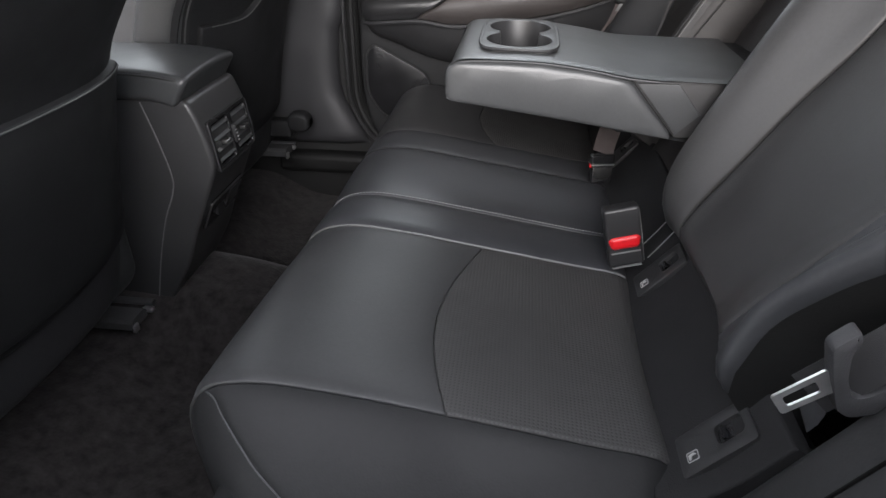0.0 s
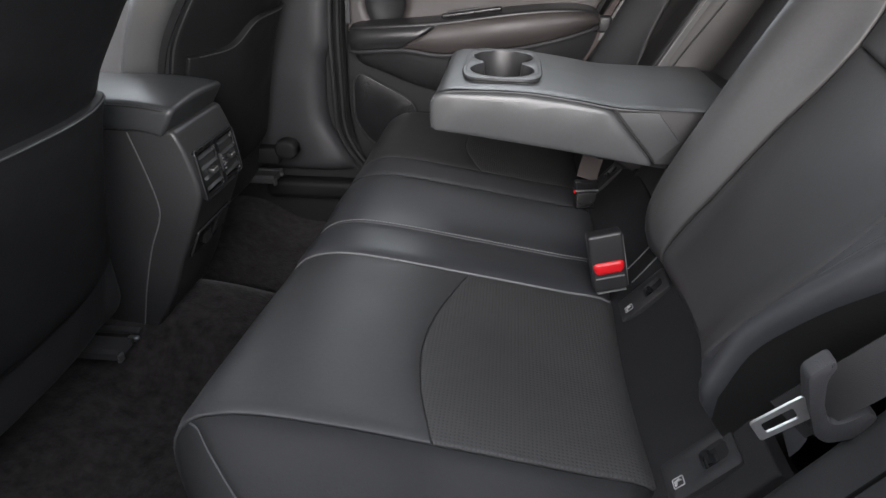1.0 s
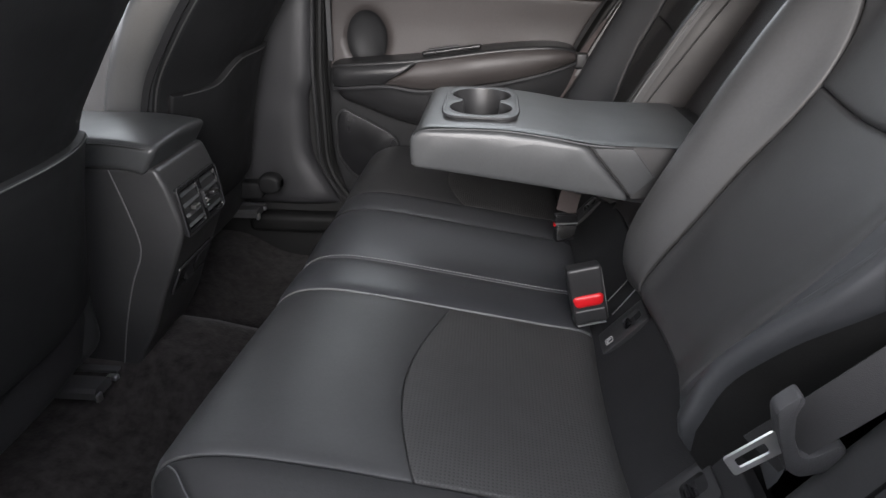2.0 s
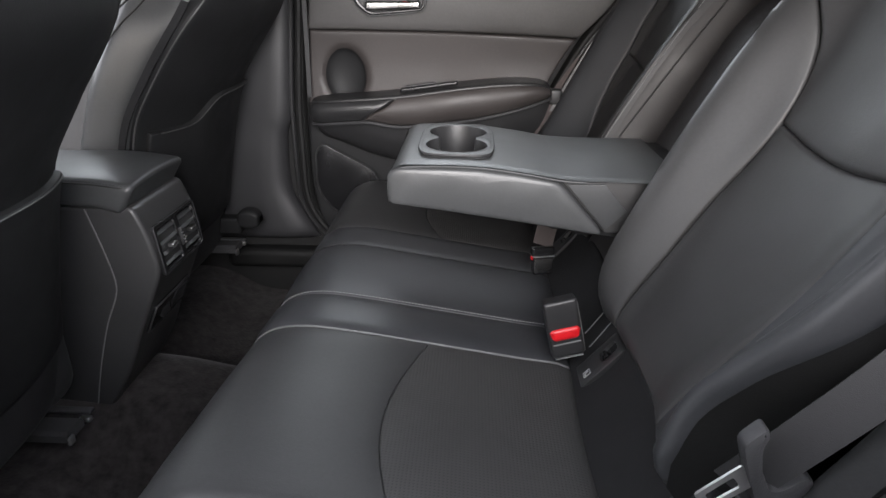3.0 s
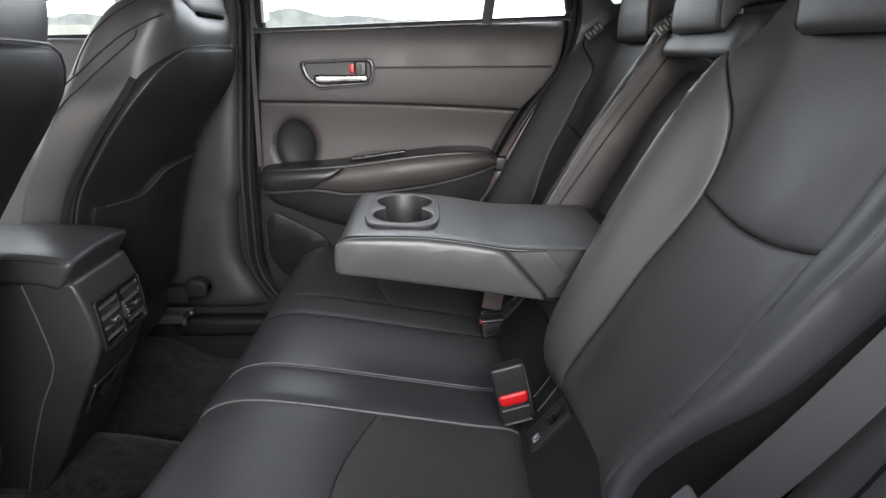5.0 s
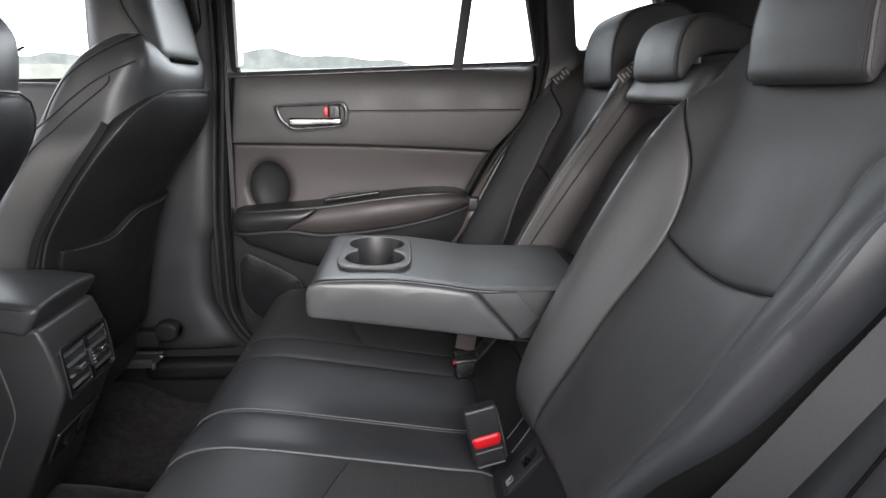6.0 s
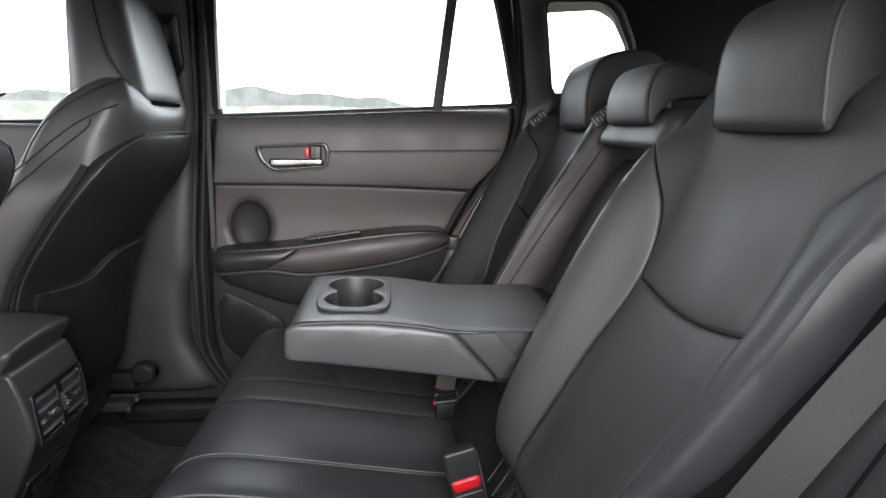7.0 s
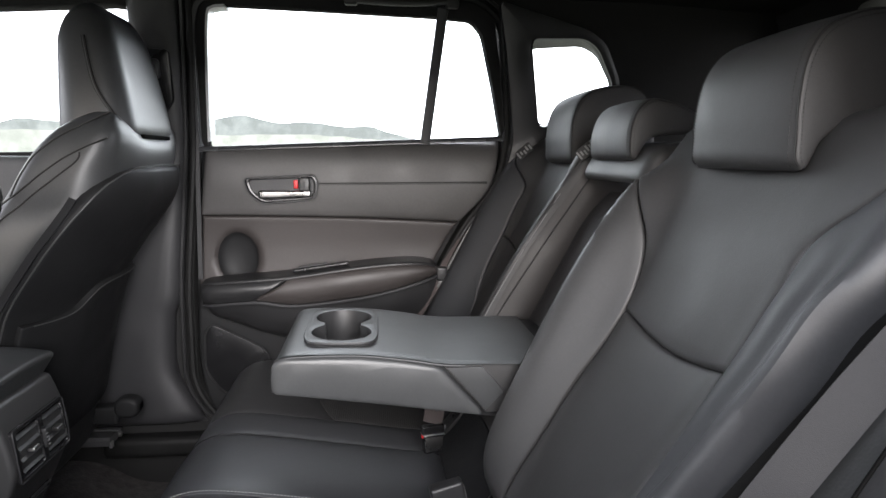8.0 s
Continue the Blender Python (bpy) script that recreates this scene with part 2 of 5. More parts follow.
def pad(S, a0, a1, b0, b1, r=0.012, depth=0.02, puff=0.0, step=0.016, bm=None, flip=1):
    """A padded panel on the surface S(a, b), between a0 and a1 (numbers or functions of b) and b0 and b1, with rolled edges r and a skirt to the given depth."""
    bm = bm or bmesh.new()
    fa0 = a0 if callable(a0) else (lambda b: a0)
    fa1 = a1 if callable(a1) else (lambda b: a1)
    bm_, am = (b0 + b1) / 2, lambda b: (fa0(b) + fa1(b)) / 2

    def length(pts):
        return float(np.sum(np.linalg.norm(np.diff(np.array([np.array(S(*p)) for p in pts]), axis=0), axis=1)))
    la = length([(fa0(bm_) + (fa1(bm_) - fa0(bm_)) * i / 8, bm_) for i in range(9)])
    lb = length([(am(b0 + (b1 - b0) * i / 8), b0 + (b1 - b0) * i / 8) for i in range(9)])
    us, ru = stops(la, r, step)
    ws, rw = stops(lb, r, step)

    def drop(t, rr, rad):
        d = min(t, 1 - t) / rr
        return 0 if d >= 1 else rad * (1 - math.sqrt(max(0, 1 - (1 - d) ** 2)))
    e = 1e-3
    top, norm = [], []
    for w in ws:
        b = b0 + (b1 - b0) * w
        row, nrow = [], []
        for u in us:
            a = fa0(b) + (fa1(b) - fa0(b)) * u
            p = np.array(S(a, b))
            pa, pb = np.array(S(a + e, b)) - np.array(S(a - e, b)), np.array(S(a, b + e)) - np.array(S(a, b - e))
            nn = np.cross(pa, pb)
            nn = flip * nn / (np.linalg.norm(nn) + 1e-12)
            h = puff * (1 - (2 * u - 1) ** 4) * (1 - (2 * w - 1) ** 4) - min(r, drop(u, ru, min(r, la * 0.3)) + drop(w, rw, min(r, lb * 0.3)))
            row.append(p + nn * h)
            nrow.append(nn)
        top.append(row)
        norm.append(nrow)
    vs = grid_faces(bm, top)
    nw, nu = len(ws), len(us)
    ring = [(0, j) for j in range(nu)] + [(i, nu - 1) for i in range(1, nw)] + [(nw - 1, j) for j in range(nu - 2, -1, -1)] + [(i, 0) for i in range(nw - 2, 0, -1)]
    low = [bm.verts.new(top[i][j] - norm[i][j] * depth) for i, j in ring]
    for k in range(len(ring)):
        i, j = ring[k]
        i2, j2 = ring[(k + 1) % len(ring)]
        bm.faces.new((vs[i][j], low[k], low[(k + 1) % len(ring)], vs[i2][j2]))
    bmesh.ops.recalc_face_normals(bm, faces=bm.faces)
    mid = vs[nw // 2][nu // 2]
    mid.normal_update()
    if mid.normal.dot(Vector(norm[nw // 2][nu // 2])) < 0:
        bmesh.ops.reverse_faces(bm, faces=bm.faces)
    for fc in bm.faces:
        fc.smooth = True
    return bm


def rbox(x0, x1, y0, y1, z0, z1, r=0.01, step=0.03, warp=None, seg=3):
    """A box with rounded edges, finely divided, then bent by warp(x, y, z)."""
    bm = bmesh.new()
    c = np.array([(x0 + x1) / 2, (y0 + y1) / 2, (z0 + z1) / 2])
    h = np.array([abs(x1 - x0) / 2, abs(y1 - y0) / 2, abs(z1 - z0) / 2])
    r = min(r, h.min() * 0.98)
    axes = []
    for k in range(3):
        tan = [r * math.tan(math.pi / 4 * i / seg) for i in range(seg + 1)]
        n = max(1, int(2 * (h[k] - r) / step))
        inner = [-(h[k] - r) + 2 * (h[k] - r) * i / n for i in range(n + 1)]
        axes.append([-(h[k] - r) - t for t in tan[:0:-1]] + inner + [(h[k] - r) + t for t in tan[1:]])
    seen = {}

    def vert(i, j, k):
        if (i, j, k) not in seen:
            p = np.array([axes[0][i], axes[1][j], axes[2][k]])
            q = np.clip(p, -(h - r), h - r)
            d = p - q
            nd = np.linalg.norm(d)
            p = c + (q + (d / nd * r if nd > 1e-9 else 0))
            seen[(i, j, k)] = bm.verts.new(warp(*p) if warp else p)
        return seen[(i, j, k)]
    nx, ny, nz = (len(a) - 1 for a in axes)
    for j in range(ny):
        for k in range(nz):
            for i in (0, nx):
                bm.faces.new((vert(i, j, k), vert(i, j + 1, k), vert(i, j + 1, k + 1), vert(i, j, k + 1)))
    for i in range(nx):
        for k in range(nz):
            for j in (0, ny):
                bm.faces.new((vert(i, j, k), vert(i + 1, j, k), vert(i + 1, j, k + 1), vert(i, j, k + 1)))
        for j in range(ny):
            for k in (0, nz):
                bm.faces.new((vert(i, j, k), vert(i + 1, j, k), vert(i + 1, j + 1, k), vert(i, j + 1, k)))
    return finish(bm)


def sweep(path, profile, up=(0, 0, 1), closed=False, bm=None, twist=None):
    """A profile of (side, up) points carried along a path; ends are capped."""
    bm = bm or bmesh.new()
    P = [np.array(p, float) for p in path]
    n = len(P)
    rows = []
    for i, p in enumerate(P):
        d = (P[(i + 1) % n] - P[i - 1]) if closed else P[min(i + 1, n - 1)] - P[max(i - 1, 0)]
        d = d / (np.linalg.norm(d) + 1e-12)
        u = np.array(up(i / (n - 1)) if callable(up) else up, float)
        s = np.cross(d, u)
        s = s / (np.linalg.norm(s) + 1e-12)
        u2 = np.cross(s, d)
        rows.append([p + s * a + u2 * b for a, b in profile])
    if closed:
        rows.append(rows[0])
    vs = grid_faces(bm, rows, closed=True)
    if closed:
        bmesh.ops.remove_doubles(bm, verts=bm.verts, dist=1e-6)
    else:
        bm.faces.new(vs[0][::-1])
        bm.faces.new(vs[-1])
    return finish(bm)


def circle(r, n=8):
    return [(r * math.cos(2 * math.pi * i / n), r * math.sin(2 * math.pi * i / n)) for i in range(n)]


def ribbon(w, t):
    return [(-w / 2, -t / 2), (w / 2, -t / 2), (w / 2, t / 2), (-w / 2, t / 2)]


def plate(outline, lift, thick, bevel=0.0, holes=()):
    """A flat plate with a 2D outline and holes; lift maps (u, v, height) to a place."""
    bm = bmesh.new()
    edges = []
    for loop in (outline, *holes):
        vs = [bm.verts.new((u, v, 0)) for u, v in loop]
        edges += [bm.edges.new((vs[i], vs[(i + 1) % len(vs)])) for i in range(len(vs))]
    bmesh.ops.triangle_fill(bm, use_beauty=True, edges=edges)
    geo = bmesh.ops.extrude_face_region(bm, geom=bm.faces[:])
    for v in [g for g in geo["geom"] if isinstance(g, bmesh.types.BMVert)]:
        v.co.z += thick
    bmesh.ops.recalc_face_normals(bm, faces=bm.faces)
    if bevel:
        rim = [e for e in bm.edges if len(e.link_faces) == 2 and e.calc_face_angle(0) > 0.9 and min(v.co.z for v in e.verts) > thick * 0.5]
        bmesh.ops.bevel(bm, geom=rim, offset=bevel, segments=2, affect="EDGES", profile=0.6)
    for v in bm.verts:
        v.co = lift(*v.co)
    return finish(bm)


def rounded(pts, r, n=5):
    """A 2D outline with its corners rounded."""
    out = []
    m = len(pts)
    for i in range(m):
        p, a, b = (np.array(pts[k % m], float) for k in (i, i - 1, i + 1))
        da, db = a - p, b - p
        ra = min(r, np.linalg.norm(da) * 0.45, np.linalg.norm(db) * 0.45)
        s, e = p + da / np.linalg.norm(da) * ra, p + db / np.linalg.norm(db) * ra
        for k in range(n + 1):
            t = k / n
            out.append(tuple((1 - t) ** 2 * s + 2 * t * (1 - t) * p + t * t * e))
    return out


def seam(S, line, r=0.0016, lift=0.001, flip=1, n=40):
    """A thin raised cord on the surface S along a line of (a, b) points."""
    pts = []
    e = 1e-3
    for a, b in curve(line, n):
        nn = np.cross(np.array(S(a + e, b)) - np.array(S(a - e, b)), np.array(S(a, b + e)) - np.array(S(a, b - e)))
        pts.append(np.array(S(a, b)) + flip * nn / np.linalg.norm(nn) * lift)
    return sweep(pts, circle(r, 6), up=(0.31, 0.2, 0.93))


def stitches(pts, parent, mat, name="stitching", length=0.0035, gap=0.002, r=0.0006, up=(0, 0, 1)):
    """A row of short threads along a line, joined into one part."""
    P = np.array(pts)
    run = np.concatenate([[0], np.cumsum(np.linalg.norm(np.diff(P, axis=0), axis=1))])
    bm = bmesh.new()
    s = 0.0
    while s + length < run[-1]:
        a, b = (np.array([np.interp(k, run, P[:, i]) for i in range(3)]) for k in (s, s + length))
        sweep([a, (a + b) / 2 + np.array(up) * r * 0.6, b], circle(r, 4), up=up, bm=bm)
        s += length + gap
    return tagged(part(name, bm, mat, parent), kind="stuff")


MID = 0.99          # the car's middle plane
def across(y, side):
    """The near side's y, or its mirror image on the far side."""
    return y if side < 0 else 2 * MID - y


# ---- the shell of the car ----
def floor_height(x, y):
    """Carpet: a flat well, a soft tunnel in the middle and the raised part under the front seats."""
    tun = (0.10 + 0.06 / (1 + math.exp((x + 0.50) / 0.05))) * math.exp(-((y - 0.99) / 0.15) ** 4)
    rise = 0.10 / (1 + math.exp((x + 0.635) / 0.035))
    wave = 0.004 * math.sin(9 * x + 4 * y) + 0.002 * math.sin(31 * y)
    return 0.04 + math.log(math.exp(40 * tun) + math.exp(40 * rise)) / 40 - 0.012 + wave


def sheet(x0, x1, y0, y1, f, step):
    bm = bmesh.new()
    nx, ny = int((x1 - x0) / step), int((y1 - y0) / step)
    grid_faces(bm, [[(x0 + (x1 - x0) * i / nx, y0 + (y1 - y0) * j / ny, f(x0 + (x1 - x0) * i / nx, y0 + (y1 - y0) * j / ny)) for i in range(nx + 1)] for j in range(ny + 1)])
    finish(bm)
    if bm.faces[0].normal.z < 0:
        bmesh.ops.reverse_faces(bm, faces=bm.faces)
    return bm


structure("floor", sheet(-1.9, 1.3, 0.27, 1.70, floor_height, 0.02), CARPET, "black carpet over the car floor and tunnel", "car floor")


structure("ceiling", rbox(-1.55, 1.35, 0.24, 1.72, 1.355, 1.395, 0.01, 0.12, lambda x, y, z: (x, y, z - 0.025 * ((y - MID) / 0.72) ** 2 - 0.06 * max(0, (x - 0.7)) ** 1.5)),
          LINER, "black fabric headliner", "headliner")


def tumble(u, v, h, side=1, base=1.60):
    """A place on the side wall: it leans inwards above the belt line."""
    y = base - 0.16 * max(0, v - 0.97) - 0.04 * max(0, 0.5 - v) ** 2
    y = y - h
    return (u, y if side > 0 else 2 * MID - y, v)


FRONT_WINDOW = rounded([(-1.45, 0.93), (-0.527, 0.952), (-0.512, 1.02), (-0.514, 1.24), (-0.528, 1.288), (-0.565, 1.2955), (-0.98, 1.270)], 0.03)
QUARTER = rounded([(0.458, 1.230), (0.608, 1.241), (0.656, 1.218), (0.709, 1.131), (0.709, 1.083), (0.496, 1.025)], 0.022)
# the body side: a thick wall with its door opening, front window and quarter window
REAR_DOOR = rounded([(-0.372, 1.352), (0.30, 1.325), (0.368, 1.28), (0.405, 0.99), (0.375, 0.865), (0.29, 0.765), (0.23, 0.657), (0.168, 0.515), (0.10, 0.30),
                     (0.04, 0.21), (-0.36, 0.23), (-0.425, 0.33), (-0.425, 0.60), (-0.395, 0.95)], 0.035)
OUTLINE = [(-1.9, 0.0), (1.3, 0.0), (1.3, 0.9), (1.1, 1.365), (-1.0, 1.385), (-1.9, 0.86)]
structure("wall_right", plate(OUTLINE, lambda u, v, h: tumble(u, v, -0.075 + h), 0.06, 0.006, [FRONT_WINDOW, QUARTER, REAR_DOOR]), LINER,
          "dark grey plastic side trim with pillars", "car side")
# unseen near side; its door openings are sized for the light they admit
NEAR_FRONT = [(-1.45, 0.54), (-0.62, 0.54), (-0.60, 0.90), (-0.55, 1.23), (-0.98, 1.23), (-1.45, 0.95)]
NEAR_DOOR = [(-0.50, 1.175), (0.36, 1.175), (0.49, 1.08), (0.49, 0.94), (0.45, 0.70), (0.35, 0.52), (0.29, 0.34), (-0.50, 0.33)]
structure("wall_left", plate(OUTLINE, lambda u, v, h: tumble(u, v, -0.10 + h, -1, 1.61), 0.06, 0.006, [NEAR_FRONT, NEAR_DOOR]), PLASTIC_GREY,
          "dark grey side trim round the open doors", "car side")
# an unseen low wall, added to shade the near seat below the rear door
WALL = material("shade_wall_grey", (0.10, 0.10, 0.10), 0.9, bump=0.4, bump_scale=60)
structure("shade_wall", rbox(-0.60, 1.4, -0.34, 0.045, -0.38, 0.74, 0.01, 0.3), WALL, "unseen low dark wall added to shade the near side", "wall")
# front and rear ends
structure("wall_front", rbox(-1.98, -1.90, 0.26, 1.70, 0.0, 0.88, 0.02, 0.2), PLASTIC, "black bulkhead below the windscreen", "bulkhead")
structure("dashboard", rbox(-1.90, -1.50, 0.34, 1.62, 0.55, 0.88, 0.06, 0.1), PLASTIC, "black soft dashboard", "dashboard")
structure("wall_back", plate([(0.27, 0.0), (1.70, 0.0), (1.70, 0.9), (1.60, 1.335), (0.37, 1.335), (0.27, 0.9)],
                             lambda u, v, h: (1.28 + h - 0.35 * max(0, v - 0.9), u, v), 0.05, 0.006, [rounded([(0.60, 1.00), (1.35, 1.00), (1.315, 1.292), (0.665, 1.292)], 0.04)]),
          LINER, "black tailgate trim with its window", "tailgate")
structure("load_floor", rbox(0.62, 1.28, 0.30, 1.68, 0.38, 0.42, 0.01, 0.2), CARPET, "black carpeted load floor", "load floor")
for s in (-1, 1):
    y = across(0.35, s)
    structure("a_pillar", sweep(curve([(-1.93, y, 0.86), (-1.5, y + s * -0.01, 1.1), (-1.02, across(0.42, s), 1.33)], 10), circle(0.035, 8)), PLASTIC_GREY,
              "dark grey windscreen pillar", "pillar")


# ---- far rear door ----
door = thing("car_door", "closed rear car door with dark grey trim", "car door", at=(0, 1.62, 0.3))
x_front = table((0.2, -0.36), (0.29, -0.40), (0.40, -0.418), (0.61, -0.412), (0.95, -0.377), (1.3, -0.365))
x_rear = table((0.2, 0.06), (0.40, 0.12), (0.515, 0.155), (0.657, 0.218), (0.765, 0.278), (0.865, 0.362), (0.993, 0.392))
z_belt = lambda x: 0.973 + 0.046 * x
z_waist = table((-0.42, 0.786), (-0.2, 0.784), (0.05, 0.778), (0.3, 0.765), (0.42, 0.752))
door_y = table((0.2, 1.605), (0.5, 1.61), (0.62, 1.612), (0.70, 1.612), (0.76, 1.604), (0.79, 1.598), (0.86, 1.591), (0.91, 1.592), (0.94, 1.597), (0.965, 1.608), (0.985, 1.632))


def scoop(x, z):
    """The depth of the oval bottle scoop."""
    q = ((x + 0.307) / 0.052) ** 2 + ((z - 0.672) / 0.068) ** 2
    return 0.026 * max(0, 1 - q) ** 0.5 if q < 1 else 0.0


def hollow(x, z):
    """The same hollow in the vinyl behind it, a little wider."""
    q = ((x + 0.307) / 0.062) ** 2 + ((z - 0.672) / 0.078) ** 2
    return 0.040 * max(0.0, 1 - q)


def upper(a, b):
    z = z_waist(a) + (z_belt(a) - z_waist(a)) * b
    return (a, door_y(z), z)


def insert(a, b):
    z = 0.58 + (z_waist(a) - 0.58) * b
    return (a, door_y(z) + 0.006 + hollow(a, z), z)


def lower(a, b):
    return (a, door_y(b) + 0.004, b)


OUTER = [(u * 1.06 + 0.0, v) for u, v in ((-0.41, 0.14), (0.10, 0.14), (0.20, 0.45), (0.34, 0.75), (0.43, 0.90), (0.43, 0.990), (-0.42, 0.953), (-0.46, 0.60), (-0.46, 0.30))]
part("outer_panel", plate(OUTER, lambda u, v, h: (u, 1.70 - h, v), 0.03, 0.004), PAINT, door, "silver painted outer panel")
part("inner_frame", plate([(u, v) for u, v in OUTER], lambda u, v, h: (u, 1.66 - h, v), 0.006), RUBBER, door)
part("upper_trim", pad(upper, lambda b: x_front(0.784 + 0.19 * b), lambda b: x_rear(0.77 + 0.22 * b), 0.0, 1.0, 0.010, 0.02, 0.004), DOOR_UPPER, door, "dark grey stitched upper trim")
part("insert", pad(insert, lambda b: x_front(0.58 + 0.2 * b) + 0.004, lambda b: x_rear(0.58 + 0.19 * b) - 0.004, 0.0, 0.985, 0.006, 0.02, 0.0, 0.009), DOOR_INSERT, door, "brownish grey vinyl insert")
part("lower_trim", pad(lower, lambda b: x_front(b), lambda b: x_rear(b), 0.21, 0.60, 0.010, 0.02), SHELL, door, "dark grey plastic lower trim")
bm = bmesh.new()
rows = []
for i in range(13):
    q = i / 12
    rows.append([(-0.307 + 0.052 * q * math.cos(t), door_y(0.672) - 0.0005 + scoop(-0.307 + 0.051 * q * math.cos(t), 0.672 + 0.0675 * q * math.sin(t)), 0.672 + 0.069 * q * math.sin(t))
                 for t in (2 * math.pi * k / 36 for k in range(36))])
grid_faces(bm, rows[1:], closed=True)
bm.faces.new([v for v in bm.verts][:36])
part("bottle_scoop", finish(bm), SHELL, door, "dark oval bottle scoop", 60)
# two rows of thread and the fold on the upper trim
line = [np.array(upper(x, (0.868 + 0.012 * x - z_waist(x)) / (z_belt(x) - z_waist(x)))) + np.array((0, -0.0045, 0)) for x in np.linspace(-0.095, 0.352, 60)]
part("fold", sweep([p + np.array((0, 0.0005, 0.004)) for p in line], circle(0.0016, 6)), DARK_THREAD, door)
stitches(line, door, DARK_THREAD, length=0.005, gap=0.0015, r=0.0008)
# belt moulding and window
part("belt_moulding", sweep([(x, 1.603, z_belt(x) + 0.006) for x in np.linspace(-0.390, 0.408, 20)], rounded([(-0.014, -0.012), (0.014, -0.012), (0.010, 0.001), (-0.012, 0.001)], 0.003, 2)), MOULDING, door, "black satin belt moulding")


FRAME_STRIP = material("frame_strip_plastic", (0.50, 0.50, 0.51), 0.3)


def glassy(u, v, h):
    return tumble(u, v, h - 0.018)


WINDOW_RING = rounded([(-0.383, 0.955), (0.400, 0.992), (0.376, 1.18), (0.354, 1.295), (0.310, 1.326), (-0.34, 1.366), (-0.372, 1.33)], 0.03)
WINDOW_HOLE = rounded([(-0.366, 0.9595), (0.389, 0.993), (0.357, 1.130), (0.325, 1.250), (0.297, 1.280), (0.207, 1.286), (-0.085, 1.293), (-0.327, 1.297), (-0.346, 1.275), (-0.3564, 1.155)], 0.014)
fr_ = part("window_frame", plate(WINDOW_RING, lambda u, v, h: tumble(u, v, h - 0.03), 0.035, 0.006, [WINDOW_HOLE]), LINER, door, "black window frame")
# grey strip, lightened further to paint the skylight caught on the frame edge
part("frame_strip", sweep(curve([tumble(-0.3625, 0.975, 0.006), tumble(-0.3530, 1.15, 0.006), tumble(-0.3425, 1.268, 0.006), tumble(-0.329, 1.290, 0.006), tumble(-0.30, 1.2945, 0.006)], 30), [(-0.003, -0.050), (0.003, -0.050), (0.003, 0.002), (-0.003, 0.002)], up=(0, -1, 0)), FRAME_STRIP, fr_, "grey strip of the window frame, paler for the skylight it catches")
part("frame_flange", sweep(curve([tumble(-0.400, 0.62, 0.004), tumble(-0.393, 0.95, 0.006), tumble(-0.389, 1.05, 0.006), tumble(-0.382, 1.20, 0.006), tumble(-0.373, 1.27, 0.006), tumble(-0.352, 1.306, 0.006), tumble(-0.30, 1.316, 0.006)], 40), ribbon(0.011, 0.006), up=(0, -1, 0)), PLASTIC_GREY, fr_, "grey edge of the door opening")
part("division_bar", sweep([tumble(0.186, 0.975, 0.0), tumble(0.2045, 1.13, 0.0), tumble(0.2255, 1.305, 0.0)], rounded([(-0.013, -0.012), (0.013, -0.012), (0.013, 0.010), (-0.013, 0.010)], 0.004, 2), up=(0, -1, 0)), PLASTIC_GREY, door, "grey division bar in the window")
for name, loop in (("main_pane", [(-0.37, 0.95), (0.188, 0.975), (0.228, 1.33), (-0.365, 1.34)]), ("quarter_pane", [(0.190, 0.975), (0.388, 0.985), (0.345, 1.32), (0.231, 1.33)])):
    g = part(name, plate(loop, glassy, 0.004), GLASS, door, "clear window glass")
    g.visible_shadow = False
# rubber seal along the opening
SEAL = rounded([(-0.378, 1.352), (0.31, 1.330), (0.376, 1.28), (0.408, 0.99), (0.380, 0.865), (0.296, 0.765), (0.236, 0.657), (0.172, 0.515), (0.10, 0.28),
                (0.04, 0.205), (-0.36, 0.222), (-0.432, 0.33), (-0.432, 0.60), (-0.402, 0.95)], 0.06, 6)
part("door_seal", sweep([tumble(u, v, 0.006) for u, v in SEAL], circle(0.0085, 8), up=(0, -1, 0), closed=True), RUBBER, door, "black rubber door seal")
part("seal_lip", sweep([tumble(u * 1.035 - 0.002, v + (0.012 if v > 1.2 else 0), 0.012) for u, v in SEAL], circle(0.005, 6), up=(0, -1, 0), closed=True), PLASTIC, door)
# armrest
arm_top = table((-0.40, 0.612), (-0.37, 0.622), (-0.163, 0.640), (0.018, 0.664), (0.14, 0.672), (0.205, 0.664), (0.225, 0.645))
arm_fall = table((-0.40, 0.05), (-0.375, 0.095), (-0.33, 0.118), (-0.23, 0.165), (-0.05, 0.215), (0.10, 0.20), (0.20, 0.16), (0.225, 0.13))
arm_out = table((-0.40, 0.028), (-0.36, 0.060), (-0.2, 0.074), (0.1, 0.072), (0.19, 0.058), (0.225, 0.034))


def belly(a, b):
    b = min(1.0, max(0.0, b))
    z = arm_top(a) - 0.004 - arm_fall(a) * b
    return (a, 1.612 - arm_out(a) * (1 - b ** 2.2) ** 0.5 * min(1, 0.80 + 0.8 * b), z)


arm_body = part("armrest", pad(belly, -0.398, 0.222, 0.0, 0.99, 0.008, 0.01, 0, 0.012, flip=-1), PLASTIC, door, "black plastic door armrest and pocket")


def ledge(a, b):
    return (a, 1.614 - (arm_out(a) + 0.004) * b, arm_top(a) + 0.002 - 0.006 * b)


part("ledge", pad(ledge, -0.398, 0.222, 0.0, 1.0, 0.006, 0.01, 0, 0.012, flip=-1), PLASTIC, arm_body)
crease = table((-0.398, 0.560), (-0.25, 0.572), (-0.158, 0.562), (0.017, 0.580), (0.12, 0.602), (0.222, 0.632))


